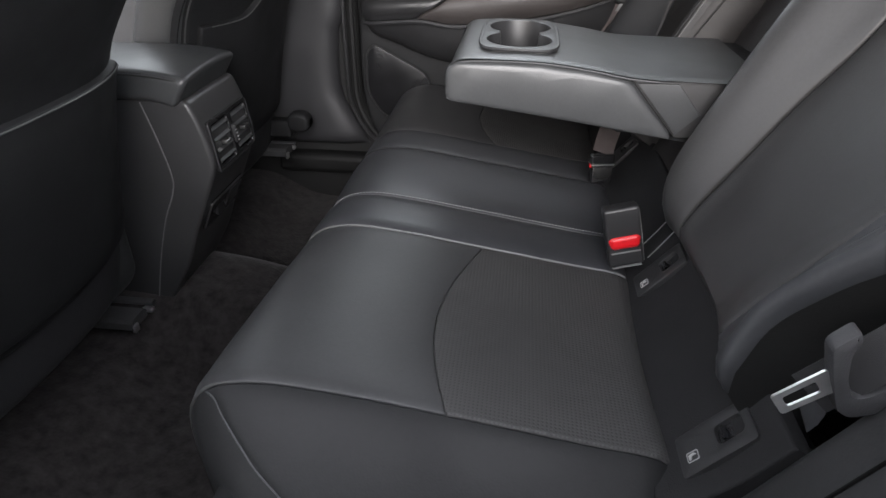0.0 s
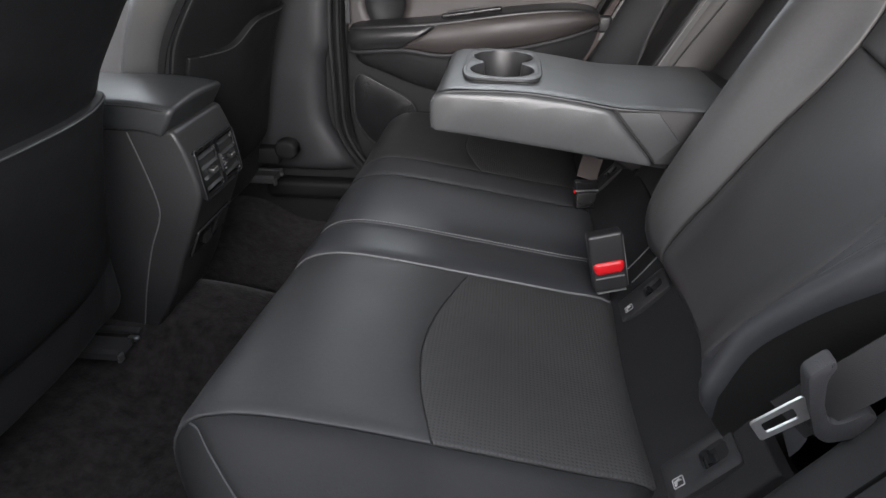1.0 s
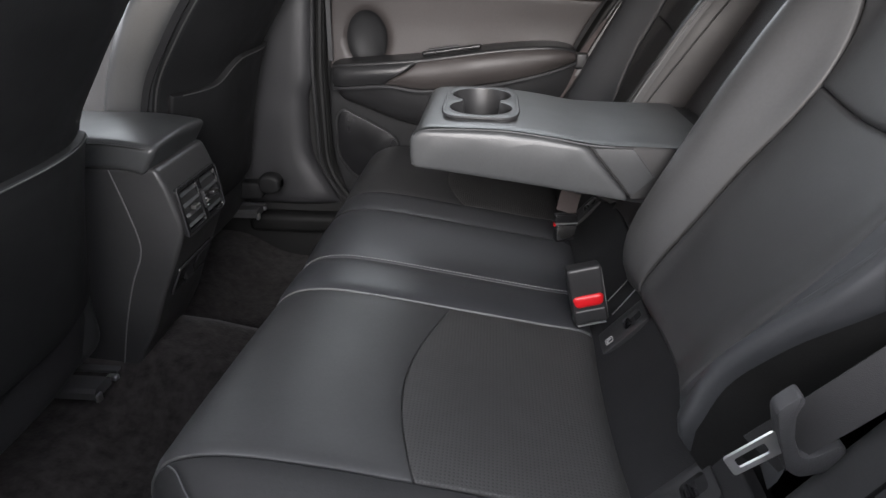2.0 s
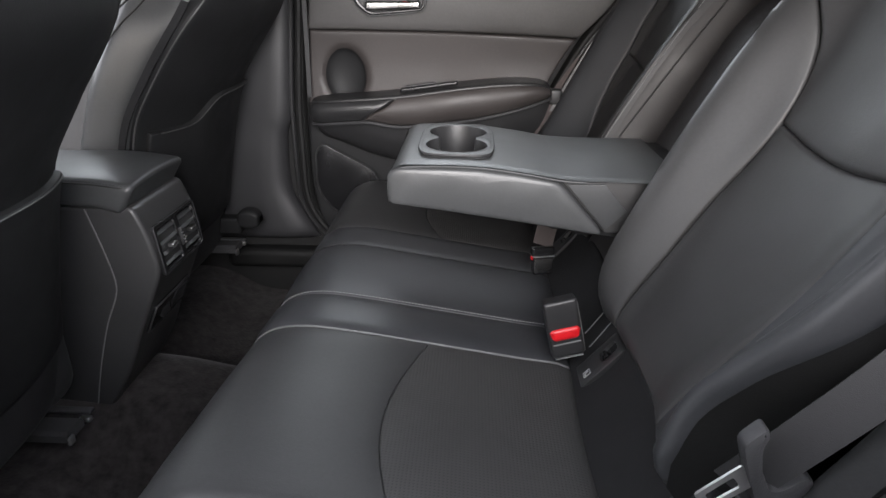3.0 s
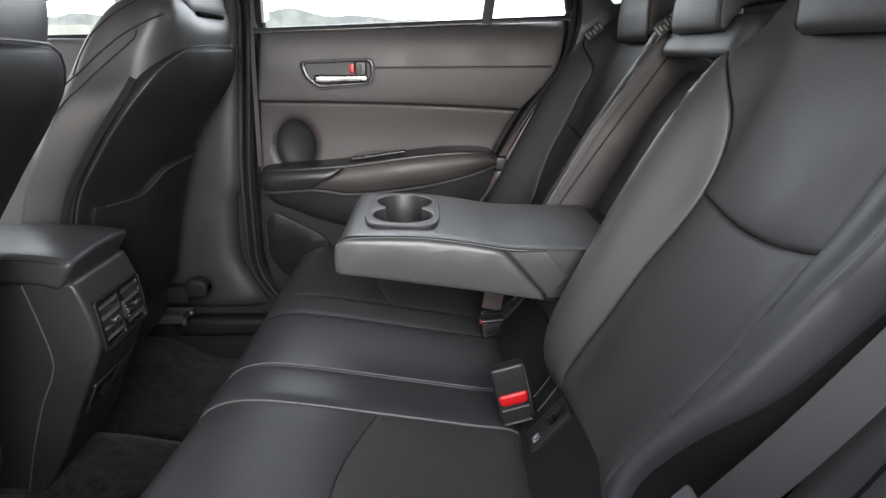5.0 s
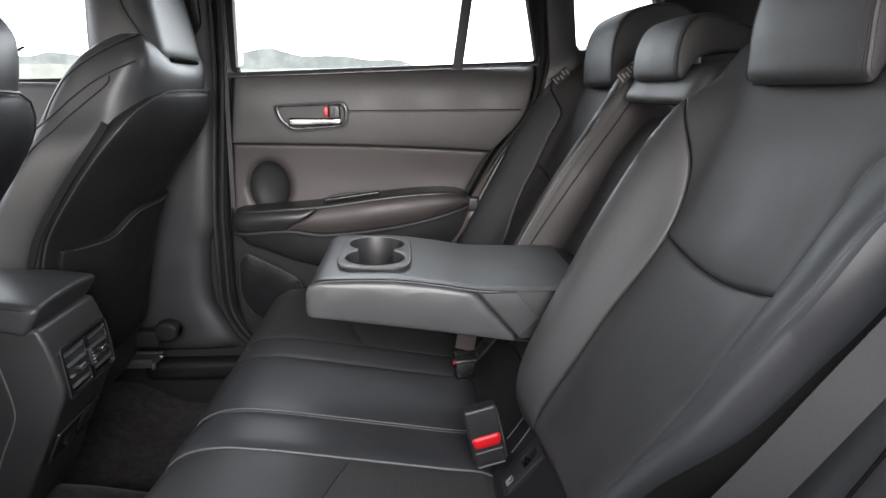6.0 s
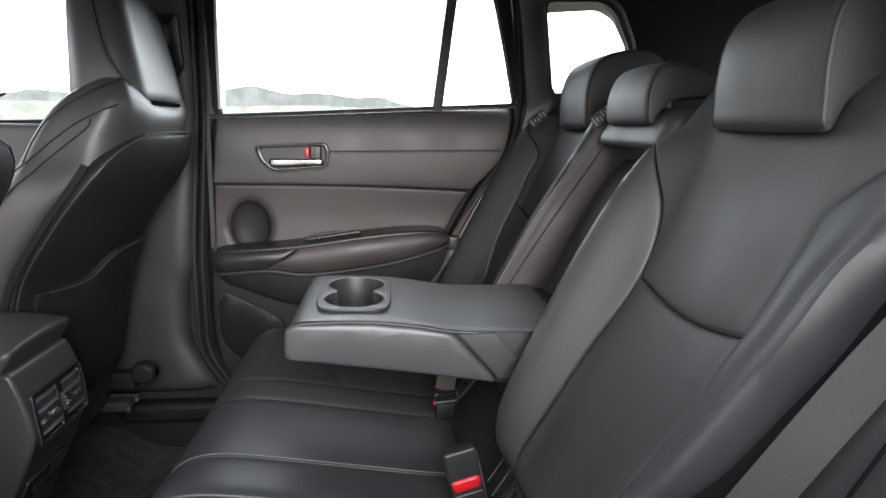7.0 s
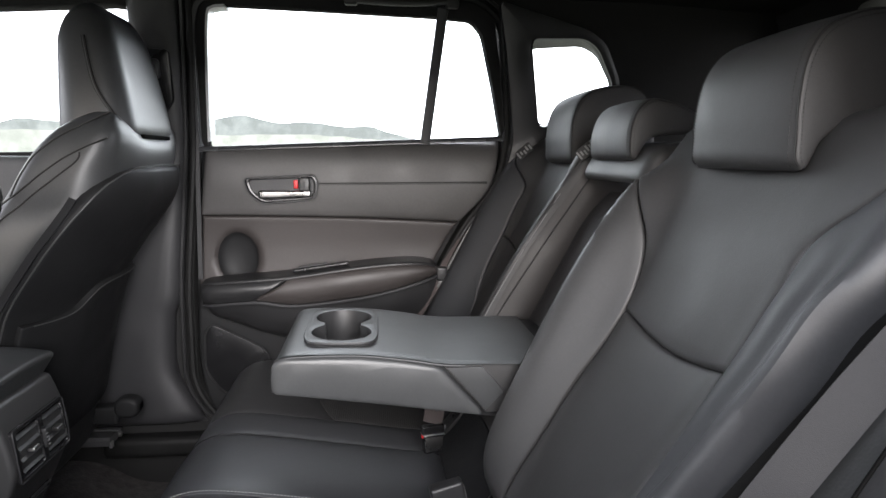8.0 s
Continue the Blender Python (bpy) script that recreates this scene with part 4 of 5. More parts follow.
def backrest(side):
    S = rest(side)
    # the backing board carries all panels of this half
    ob = part("backrest", rbox(0.0, 0.085, min(across(0.465, side), across(0.835, side)), max(across(0.465, side), across(0.835, side)), 0.40, 0.945, 0.03, 0.06,
                               lambda x, y, z: (back_x(z) + 0.035 + x, y, z)), SHELL, bench_ob, "black leather backrest half with stitched side bolsters")
    # where the inner seam, the outer seam and the arc lie, by position along the profile
    seam_in = table((0, 0.772), (0.085, 0.770), (0.20, 0.763), (0.335, 0.758), (0.50, 0.748), (0.62, 0.765), (0.70, 0.800), (0.76, 0.836), (1, 0.842))
    seam_out = table((0, 0.545), (0.1, 0.542), (0.2, 0.522), (0.3, 0.502), (0.4, 0.493), (0.50, 0.491), (0.60, 0.487), (0.68, 0.485), (0.71, 0.467), (0.74, 0.441), (0.79, 0.41), (1, 0.39))
    arc_s = lambda yy: 0.501 - 0.021 * math.sin(math.pi * max(0, min(1, (yy - 0.49) / 0.26)))
    edge_in, edge_out = 0.846, (OUTER_EDGE if side < 0 else 0.378)
    M = lambda fn: (lambda s: across(fn(s), side)) if callable(fn) else across(fn, side)
    sw = (lambda a, b: (a, b)) if side < 0 else (lambda a, b: (b, a))
    fl = -1

    def strip(name, ya, yb, s0, s1, mat, label, r=0.008, puff=0.003, step=0.014):
        a, b = sw(M(ya), M(yb))
        part(name, pad(S, a, b, s0, s1, r, 0.03, puff, step, flip=fl), mat, ob, label)
    # lit copy of the leather on the near half, the darker one on the far
    strip("inner_bolster", seam_in, edge_in, 0.0, 0.80, INNER_LIT if side < 0 else LEATHER_SOFT, "smooth leather inner bolster", 0.005)
    strip("outer_bolster", edge_out, seam_out, 0.0, 0.98, BOLSTER, "smooth leather outer bolster", 0.006, 0.002, 0.009)
    # a black sheet stands in for the shaded gap between bolster and webbing
    if side < 0:
        low = table((0.0, 1.0), (0.22, 1.0), (0.38, 0.0), (1.0, 0.0))
        rows = [[np.array(S(OUTER_EDGE(k) + 0.011 + 0.009 * low(k), k)) + np.array((0.004 + 0.085 * b, -0.012 - 0.010 * low(k) - 0.003 * b, -0.002 - 0.042 * b)) for b in np.linspace(0, 1, 6)] for k in np.linspace(0.02, 0.80, 44)]
        bm = bmesh.new()
        grid_faces(bm, rows)
        part("side_shade", finish(bm), RUBBER, ob, "black sheet standing for the shaded gap beside the backrest")
    for off in (0.062, 0.050):
        ln = [(across((OUTER_EDGE(k) if side < 0 else 0.352) + off, side), k) for k in (0.26, 0.36, 0.46, 0.56, 0.66)]
        part("bolster_crease", seam(S, ln, 0.0010, 0.0012, flip=fl), BOLSTER, ob)
    # lower and upper centre panels meet along the arc
    SA = lambda y, b: S(y, b * arc_s(across(y, side)))
    SB = lambda y, b: S(y, arc_s(across(y, side)) + b * (0.985 - arc_s(across(y, side))))
    lo_in, lo_out = (lambda b: seam_in(b * 0.497)), (lambda b: seam_out(b * 0.497))
    up_in, up_out = (lambda b: seam_in(0.498 + b * 0.487)), (lambda b: seam_out(0.498 + b * 0.487))
    a, b = sw(M(lo_out), M(lo_in))
    part("lower_panel", pad(SA, a, b, 0.0, 1.0, 0.007, 0.03, 0.004, 0.014, flip=fl), LEATHER_SOFT, ob, "soft leather lower panel")
    a, b = sw(M(up_out), M(up_in))
    part("upper_panel", pad(SB, a, b, 0.0, 1.0, 0.007, 0.03, 0.004, 0.014, flip=fl), LEATHER_SOFT, ob, "soft leather upper panel")
    headrest(ob, across(0.638, side), 0.102, OUTER_HEADREST, 0.11, "padded leather headrest")
    return ob


for s in (-1, 1):
    backrest(s)

# ---- middle backrest, its recess and folded-down armrest ----
Y0, Y1 = 0.852, 2 * MID - 0.852


def recess(y, z):
    return (back_x(z) + 0.030 + 0.035 * max(0.0, (z - 0.80) / 0.1) ** 2 - 0.012 * ((y - MID) / 0.14) ** 2, y, z)


mid_ob = part("middle_backrest", pad(recess, Y0 + 0.006, Y1 - 0.012, 0.42, 0.885, 0.012, 0.04, flip=-1), RECESS, bench_ob, "brownish black cloth recess behind the armrest")
wall_out = table((0.42, 0.020), (0.50, 0.042), (0.60, 0.052), (0.71, 0.048), (0.80, 0.041), (0.88, 0.032), (0.94, 0.029))


def recess_side(b, z):
    """The far cheek of the recess, from the bolster's crest back to the panel."""
    h = -wall_out(z) - 0.004 + (0.085 + wall_out(z)) * b
    return (back_x(z) + 0.887 * h, 1.150 - 0.024 * min(1.0, b * 2.2) ** 0.6, z - 0.461 * h)


part("recess_side", pad(recess_side, 0.0, 1.0, 0.44, 0.930, 0.004, 0.006, flip=1), RECESS_SIDE, mid_ob, "brownish grey vinyl side of the recess")
for b0, b1, m_, r_ in ((0.0, 0.0, DARK_THREAD, 0.0022), (0.03, 0.03, PIPING, 0.0012), (0.165, 0.27, DARK_THREAD, 0.0016)):
    part("recess_seam", sweep([np.array(recess_side(b0 + (b1 - b0) * (z - 0.6) / 0.28, z)) + np.array((-0.0015, -0.001, 0)) for z in np.linspace(0.46, 0.925, 30)], circle(r_, 6)), m_, mid_ob)
part("top_pad", rbox(0.0, 0.12, Y0, Y1, 0.0, 0.062, 0.022, 0.02, lambda x, y, z: (0.446 + x + 0.52 * z, y, 0.901 + z + 0.10 * x)), LEATHER_SOFT, mid_ob, "padded leather top of the middle backrest")


headrest(mid_ob, 0.996, 0.091, MIDDLE_HEADREST, 0.05, "low padded leather headrest")

AY0, AY1 = 0.838, 1.128
PLATE_C = (-0.002, 0.985)


def super_plate(n=48):
    out = []
    for i in range(n):
        t = 2 * math.pi * i / n
        c, s_ = math.cos(t), math.sin(t)
        out.append((PLATE_C[0] + 0.057 * math.copysign(abs(c) ** 0.35, c), PLATE_C[1] + 0.107 * math.copysign(abs(s_) ** 0.45, s_)))
    return out


# side faces, front and underside as one padded cover with a separate top
PROFILE_NEAR = [(-0.101, 0.606), (-0.098, 0.595), (-0.06, 0.590), (0.10, 0.568), (0.216, 0.551), (0.212, 0.560), (0.150, 0.630), (0.10, 0.640), (0.03, 0.649), (-0.04, 0.650), (-0.088, 0.649), (-0.100, 0.638)]


def side_cover(y_face, sgn):
    bm = bmesh.new()
    outline = rounded(PROFILE_NEAR, 0.010, 3)
    c = np.mean(np.array(outline), axis=0)
    rings = []
    for k, (inset, dy) in enumerate(((0.0, 0.020), (0.0, 0.007), (0.002, 0.0025), (0.005, 0.0006), (0.010, -0.0006), (0.022, -0.0018))):
        ring = []
        for u, v in outline:
            d = np.array((u, v)) - c
            L = np.linalg.norm(d)
            q = c + d * (1 - inset / max(L, 0.03) * 1.0)
            ring.append((q[0], y_face + (dy if sgn < 0 else -dy), q[1]))
        rings.append(ring)
    vs = grid_faces(bm, rings, closed=True)
    bmesh.ops.triangle_fill(bm, use_beauty=True, edges=[bm.edges.get((vs[-1][i], vs[-1][(i + 1) % len(vs[-1])])) for i in range(len(vs[-1]))])
    return finish(bm)


arm = part("armrest", rbox(0.14, 0.40, AY0 + 0.018, AY1 - 0.018, 0.552, 0.628, 0.006, 0.05), SHELL, bench_ob, "leather centre armrest folded down with two cup holders")
part("side_cover", side_cover(AY0, -1), LEATHER, arm, "smooth leather side")
part("side_cover", side_cover(AY1, 1), LEATHER, arm)


loop_pts = along([(0.330, 0, 0.632), (0.24, 0, 0.633), (0.16, 0, 0.636), (0.10, 0, 0.6455), (0.03, 0, 0.654), (-0.05, 0, 0.655), (-0.084, 0, 0.651), (-0.0965, 0, 0.636), (-0.0965, 0, 0.607), (-0.083, 0, 0.595), (0.10, 0, 0.566), (0.216, 0, 0.549), (0.26, 0, 0.545)])


def arm_cover(y, s):
    x, _, z = loop_pts(s)
    e = min(y - AY0, AY1 - y)
    d = max(0, 0.012 - e) / 0.012
    return (x, y, z - 0.004 * d * d * max(-1.0, min(1.0, (0.50 - s) / 0.08)))


S_CUP0, S_CUP1 = (next(k / 400 for k in range(401) if loop_pts(k / 400)[0] <= x) for x in (0.0475, -0.0515))
P0, P1 = 0.8905, 1.0795
# one leather cover over top, front and underside, open where the cup holder sits
ys = [*np.linspace(AY0 + 0.004, P0, 6), *np.linspace(P0, P1, 9)[1:], *np.linspace(P1, AY1 - 0.004, 6)[1:]]
ss = [*np.linspace(0, S_CUP0, 20), *np.linspace(S_CUP0, S_CUP1, 7)[1:], *np.linspace(S_CUP1, 1, 60)[1:]]
bm = bmesh.new()
vs = [[bm.verts.new(arm_cover(y, s)) for y in ys] for s in ss]
for i in range(len(ss) - 1):
    for j in range(len(ys) - 1):
        if not (S_CUP0 <= ss[i] < S_CUP1 - 1e-6 and P0 <= ys[j] < P1 - 1e-6):
            bm.faces.new((vs[i][j], vs[i][j + 1], vs[i + 1][j + 1], vs[i + 1][j]))
part("top_cover", finish(bm), LEATHER, arm, "dark leather top and front")


def cup_outline(grow=0.0, n=20):
    """Two round holes joined by a straight waist."""
    R, (xa, ya), (xb, yb) = 0.0475 + grow, (-0.002, 0.939), (-0.002, 1.031)
    w = 0.030 + grow
    t0 = math.asin(w / R)
    pts = [(xa + R * math.cos(t), ya + R * math.sin(t)) for t in np.linspace(math.pi / 2 + t0 + 0.0, 2 * math.pi + math.pi / 2 - t0, n)]
    pts += [(xb + R * math.cos(t), yb + R * math.sin(t)) for t in np.linspace(-math.pi / 2 + t0, math.pi * 1.5 - t0, n)]
    return pts


def on_top(u, v, h):
    return (u, v, 0.6525 - 0.02 * (u + 0.002) + h)


holder = part("cup_holder", plate(super_plate(), lambda u, v, h: on_top(u, v, h - 0.002), 0.010, 0.003, [cup_outline()]), PLASTIC, arm, "black plastic double cup holder")
part("holder_rim", sweep([on_top(u, v, 0.0055) for u, v in super_plate()], circle(0.0028, 6), closed=True), PLASTIC, arm)
bm = bmesh.new()
rings = []
for gz, gg in ((0.008, 0.0), (0.0, -0.001), (-0.03, -0.003), (-0.060, -0.005)):
    rings.append([on_top(u, v, gz) for u, v in cup_outline(gg)])
vs = grid_faces(bm, rings, closed=True)
bmesh.ops.triangle_fill(bm, use_beauty=True, edges=[bm.edges.get((vs[-1][i], vs[-1][(i + 1) % len(vs[-1])])) for i in range(len(vs[-1]))])
part("cup_well", finish(bm), PLASTIC, arm, "deep black cup wells")
for sy in (AY0, AY1):
    part("piping", sweep([(p[0], sy + (0.004 if sy == AY0 else -0.004), p[2] - 0.0045) for p in (loop_pts(k) for k in np.linspace(0.56, 0.17, 60))], circle(0.0014, 6)), LEATHER, arm)
# hinge cheek behind the slanted joint
part("hinge_cheek", plate([(0.155, 0.628), (0.222, 0.550), (0.34, 0.552), (0.34, 0.630)], lambda u, v, h: (u, AY0 + 0.020 - h, v), 0.006, 0.003), LEATHER_SOFT, arm, "dark hinge cheek")
part("hinge_strip", plate([(0.160, 0.626), (0.2215, 0.555), (0.250, 0.585), (0.215, 0.626)], lambda u, v, h: (u, AY0 + 0.014 - h, v), 0.004, 0.002), LEATHER, arm)


# ---- front seats ----
def front_seat(side):
    cy = across(0.622, side)
    q = -1 if side > 0 else 1          # towards the car's middle
    ob = thing("front_seat", "black leather front seat with dark map pocket and headrest", "car seat", "front seats", at=(-0.8, cy, 0.10))
    rear_c = table((0.20, -0.640), (0.33, -0.615), (0.48, -0.590), (0.64, -0.548), (0.74, -0.485), (0.85, -0.408), (0.92, -0.395), (0.97, -0.402))

    def half(z):
        return table((0.20, 0.225), (0.40, 0.242), (0.66, 0.255), (0.78, 0.252), (0.83, 0.243), (0.87, 0.226), (0.91, 0.214), (0.95, 0.204), (0.99, 0.190), (1.03, 0.160))(z)

    def back(y, z):
        k = abs(y - cy) / 0.250
        return (rear_c(z) - 0.065 * k ** 2.6, y, z)

    front_x = table((0.24, -0.80), (0.50, -0.765), (0.70, -0.700), (0.852, -0.620), (0.923, -0.585), (0.969, -0.552), (1.009, -0.507), (1.035, -0.462))
    rear_x = table((0.24, -0.648), (0.33, -0.631), (0.48, -0.606), (0.64, -0.564), (0.74, -0.501), (0.85, -0.424), (0.92, -0.408), (0.97, -0.408), (1.0, -0.418), (1.035, -0.440))

    def body(x, y, z):
        k = (y - cy) / 0.250
        h = half(z) / 0.250
        sag = 0.034 * max(0.0, 1 - (abs(k) / 0.62) ** 4) * max(0.0, min(1.0, (z - 0.93) / 0.09))
        z = z - sag
        r_ = rear_x(z) - 0.05 * abs(k) ** 2.6 * (1 if z < 0.9 else max(0.0, 1 - (z - 0.9) / 0.12))
        return (r_ + (r_ - front_x(z)) * x / 0.17, cy + (y - cy) * h, z)
    part("back_cushion", rbox(-0.17, 0.0, cy - 0.250, cy + 0.250, 0.24, 1.022, 0.045, 0.018, body), LEATHER, ob, "smooth black leather back cushion")
    # dark rear shell with rounded top
    shw = table((0.34, 0.228), (0.50, 0.240), (0.66, 0.249), (0.78, 0.249), (0.82, 0.245), (0.85, 0.235), (0.88, 0.213), (0.905, 0.170), (0.915, 0.125))
    part("rear_shell", pad(back, lambda z: cy - shw(z), lambda z: cy + shw(z), 0.34, 0.915, 0.010, 0.03, 0.004, 0.014), SHELL, ob, "matt black rear shell")
    rim = [np.array(back(cy - shw(z), z)) + np.array((0.002, 0, 0)) for z in np.linspace(0.36, 0.905, 30)] + [np.array(back(cy + t * 0.13, 0.916 + 0.004 * (1 - t * t))) + np.array((0.001, 0, 0)) for t in np.linspace(-1, 1, 10)] + \
          [np.array(back(cy + shw(z), z)) + np.array((0.002, 0, 0)) for z in np.linspace(0.905, 0.36, 30)]
    part("shell_piping", sweep(rim, circle(0.0016, 6), up=(1, 0.1, 0.1)), DULL_PIPING, ob, "thin piping round the shell")
    # map pocket with its wavy upper edge
    wave = (lambda y: 0.632) if side < 0 else lambda y: 0.648 + 0.024 * math.tanh((abs(y - (cy + q * 0.250)) - 0.16) / 0.03)
    pk = lambda y, b: tuple(np.array(back(y, 0.36 + (wave(y) - 0.36) * b)) + np.array((0.010 + 0.006 * b, 0, 0)))
    part("map_pocket", pad(pk, lambda b: cy - 0.215 - 0.016 * b, lambda b: cy + 0.215 + 0.016 * b, 0.0, 1.0, 0.004, 0.02, 0.004, 0.02), SHELL, ob, "black map pocket")
    part("pocket_hem", sweep([np.array(pk(y, 1.0)) + np.array((0.001, 0, -0.001)) for y in np.linspace(cy - 0.212, cy + 0.212, 40)], circle(0.0012, 6)), DULL_PIPING, ob, "grey hem of the pocket")
    # lower valance and seat base
    part("lower_valance", rbox(-0.06, 0.0, cy - 0.222, cy + 0.222, 0.24, 0.385, 0.02, 0.03, lambda x, y, z: (rear_c(z) - 0.012 + x - 0.05 * abs((y - cy) / 0.250) ** 2.6, y, z)), PLASTIC_GREY, ob, "dark grey plastic lower valance")
    part("seat_cushion", rbox(-1.16, -0.66, cy - 0.265, cy + 0.265, 0.22, 0.40, 0.05, 0.05), LEATHER, ob)
    # headrest
    def head(x, y, z):
        t = max(0.0, (z - 0.955) / 0.272)
        return (-0.411 + x * (1 - 0.30 * t) - 0.046 * t ** 1.3, cy + (y - cy) * (1 - 0.30 * t ** 1.9), z - 0.02 * t * ((x + 0.06) / 0.06) ** 2)
    hr = part("headrest", rbox(-0.150, 0.0, cy - 0.142 - (0.018 if q > 0 else 0), cy + 0.142 + (0.018 if q < 0 else 0), 0.956, 1.236, 0.050, 0.016, head), LEATHER, ob, "padded leather headrest with double stitching")
    sy = cy + q * 0.1422
    shape = ((-0.066, 1.165), (-0.062, 1.125), (-0.054, 1.075), (-0.040, 1.045), (-0.026, 1.022), (-0.016, 1.005))
    for off in (-0.006, 0.006):
        stitches([p + np.array((0, q * 0.0010, 0)) for p in curve([head(xx + off, sy, zz) for xx, zz in shape], 40)], hr, DARK_THREAD, up=(0, q, 0))
    part("headrest_seam", sweep(curve([head(xx, sy, zz) for xx, zz in shape], 30), circle(0.0026, 6), up=(0, q, 0.1)), DARK_THREAD, hr)
    # black bar in place of the shaded slit under the headrest
    part("headrest_slit", rbox(-0.030, 0.002, cy - 0.075, cy + 0.085, 0.974, 0.982, 0.003, 0.03, lambda x, y, z: (-0.411 + x, y, z)), BLACK, hr)
    # seams and the label strip on the side towards the middle
    def flank(x, z):
        p = np.array(body(x, cy + q * 0.2502, z))
        return p + np.array((0, q * 0.0008, 0))
    # (share of the depth, height) along each seam
    for ln in ([(-0.02, 1.018), (-0.05, 1.012), (-0.09, 0.995), (-0.126, 0.970), (-0.144, 0.940), (-0.146, 0.915), (-0.146, 0.890), (-0.143, 0.865)],
               [(-0.004, 0.972), (-0.020, 0.966), (-0.046, 0.955), (-0.080, 0.934), (-0.107, 0.905), (-0.134, 0.872), (-0.152, 0.846), (-0.163, 0.80)],
               [(-0.052, 0.945), (-0.048, 0.930), (-0.070, 0.902), (-0.100, 0.872), (-0.115, 0.848), (-0.132, 0.822), (-0.152, 0.760)]):
        part("side_seam", sweep([flank(*p) for p in curve(ln, 24)], circle(0.0017, 6), up=(0, q, 0.1)), DARK_THREAD, ob)
    part("side_tag", sweep([flank(-0.018, z) + np.array((0, q * 0.001, 0)) for z in np.linspace(0.58, 0.862, 20)], ribbon(0.013, 0.003), up=(0, q, 0)), CLOTH, ob, "dark sewn-in cloth strip")
    return ob


for s in (1, -1):
    front_seat(s)


# ---- seat rails and recliner covers ----
def rail(cx, cy, cz):
    ob = thing("seat_rail", "dark steel seat rail end on the carpet", "seat rail", "seat rails", at=(cx, cy, cz))
    part("channel", sweep([(cx - 0.40, cy, cz), (cx, cy, cz)], [(-0.024, 0.0), (0.024, 0.0), (0.024, 0.014), (0.018, 0.020), (-0.018, 0.020), (-0.024, 0.014)]), RAIL, ob, "grey rail cover")
    part("end_lip", rbox(cx - 0.003, cx + 0.004, cy - 0.024, cy - 0.010, cz - 0.006, cz + 0.010, 0.002, 0.02), STEEL, ob)
    part("track", rbox(cx - 0.14, cx - 0.002, cy + 0.046, cy + 0.062, cz + 0.004, cz + 0.012, 0.003, 0.03), RAIL, ob, "dark steel track")
    part("catch", rbox(cx - 0.016, cx + 0.004, cy + 0.032, cy + 0.044, cz - 0.002, cz + 0.008, 0.003, 0.02), STEEL, ob, "small bright catch")


rail(-0.660, 0.822, 0.163)
rail(-0.600, 1.490, 0.228)
rec = thing("seat_recliner", "black round seat recliner cover and adjuster", "seat recliner", at=(-0.56, 1.50, 0.28))
part("recliner_cap", rbox(-0.598, -0.536, 1.486, 1.530, 0.287, 0.342, 0.012, 0.008, lambda x, y, z: (x, y, z - 0.012 * ((x + 0.567) / 0.03) ** 2 * (1 if z > 0.31 else -1))), SHELL, rec)
part("recliner_arm", rbox(-0.66, -0.590, 1.490, 1.53, 0.272, 0.318, 0.008, 0.01), SHELL, rec)

# ---- centre console ----
con = thing("centre_console", "black centre console with rear air vents and padded lid", "console", at=(-0.7, 0.945, 0.15))
CY0, CY1 = 0.908, 1.088
con_x = table((0.12, -0.668), (0.16, -0.640), (0.24, -0.591), (0.303, -0.564), (0.385, -0.525), (0.43, -0.506), (0.455, -0.502), (0.516, -0.514), (0.558, -0.529))
bodyc = part("body", rbox(-0.50, 0.0, CY0, CY1, 0.12, 0.556, 0.008, 0.015, lambda x, y, z: (con_x(z) + x, y + (0.012 * (0.556 - z) * (1 if y > 0.998 else -1)), z)), CONSOLE, con, "black grained plastic body")
# panel line with the edge highlight painted into its pale colour
part("side_line", sweep(curve([(-0.607, CY0 - 0.001, 0.552), (-0.592, CY0 - 0.0018, 0.488), (-0.582, CY0 - 0.0022, 0.427), (-0.587, CY0 - 0.003, 0.392), (-0.614, CY0 - 0.0035, 0.335), (-0.644, CY0 - 0.004, 0.25), (-0.668, CY0 - 0.005, 0.165)], 30), circle(0.0013, 6), up=(0, -1, 0)), PIPING, bodyc)


def lid_shape(x, y, z):
    """The lid's tail is cut away underneath and droops a little."""
    k = max(0.0, 1 + x / 0.07)
    return (-0.512 + x - 0.034 * k * (0.604 - z) / 0.048, y, z + 0.007 * (1 - ((y - 0.995) / 0.1) ** 2) * (1 if z > 0.585 else 0) - 0.012 * max(0, (x + 0.12) / 0.12) ** 2)


lid = part("lid", rbox(-0.46, 0.0, CY0 - 0.010, CY1 + 0.004, 0.556, 0.604, 0.012, 0.012, lid_shape), LEATHER, con, "padded black leather lid")
edge = [np.array(lid_shape(x, CY0 - 0.0086 + 0.010 * max(0, (x + 0.03) / 0.03) ** 2, 0.598)) for x in np.linspace(-0.44, -0.006, 80)]
stitches([p + np.array((0, -0.0004, 0.004)) for p in edge], lid, DARK_THREAD, up=(0, -0.5, 0.8))
part("lid_fold", sweep(edge, circle(0.0014, 6)), DARK_THREAD, lid)


def rear_face(y, z, h=0.0):
    e = 0.004
    tx, tz = con_x(z + e) - con_x(z - e), 2 * e
    L = math.hypot(tx, tz)
    return np.array((con_x(z) + tz / L * h, y, z - tx / L * h))


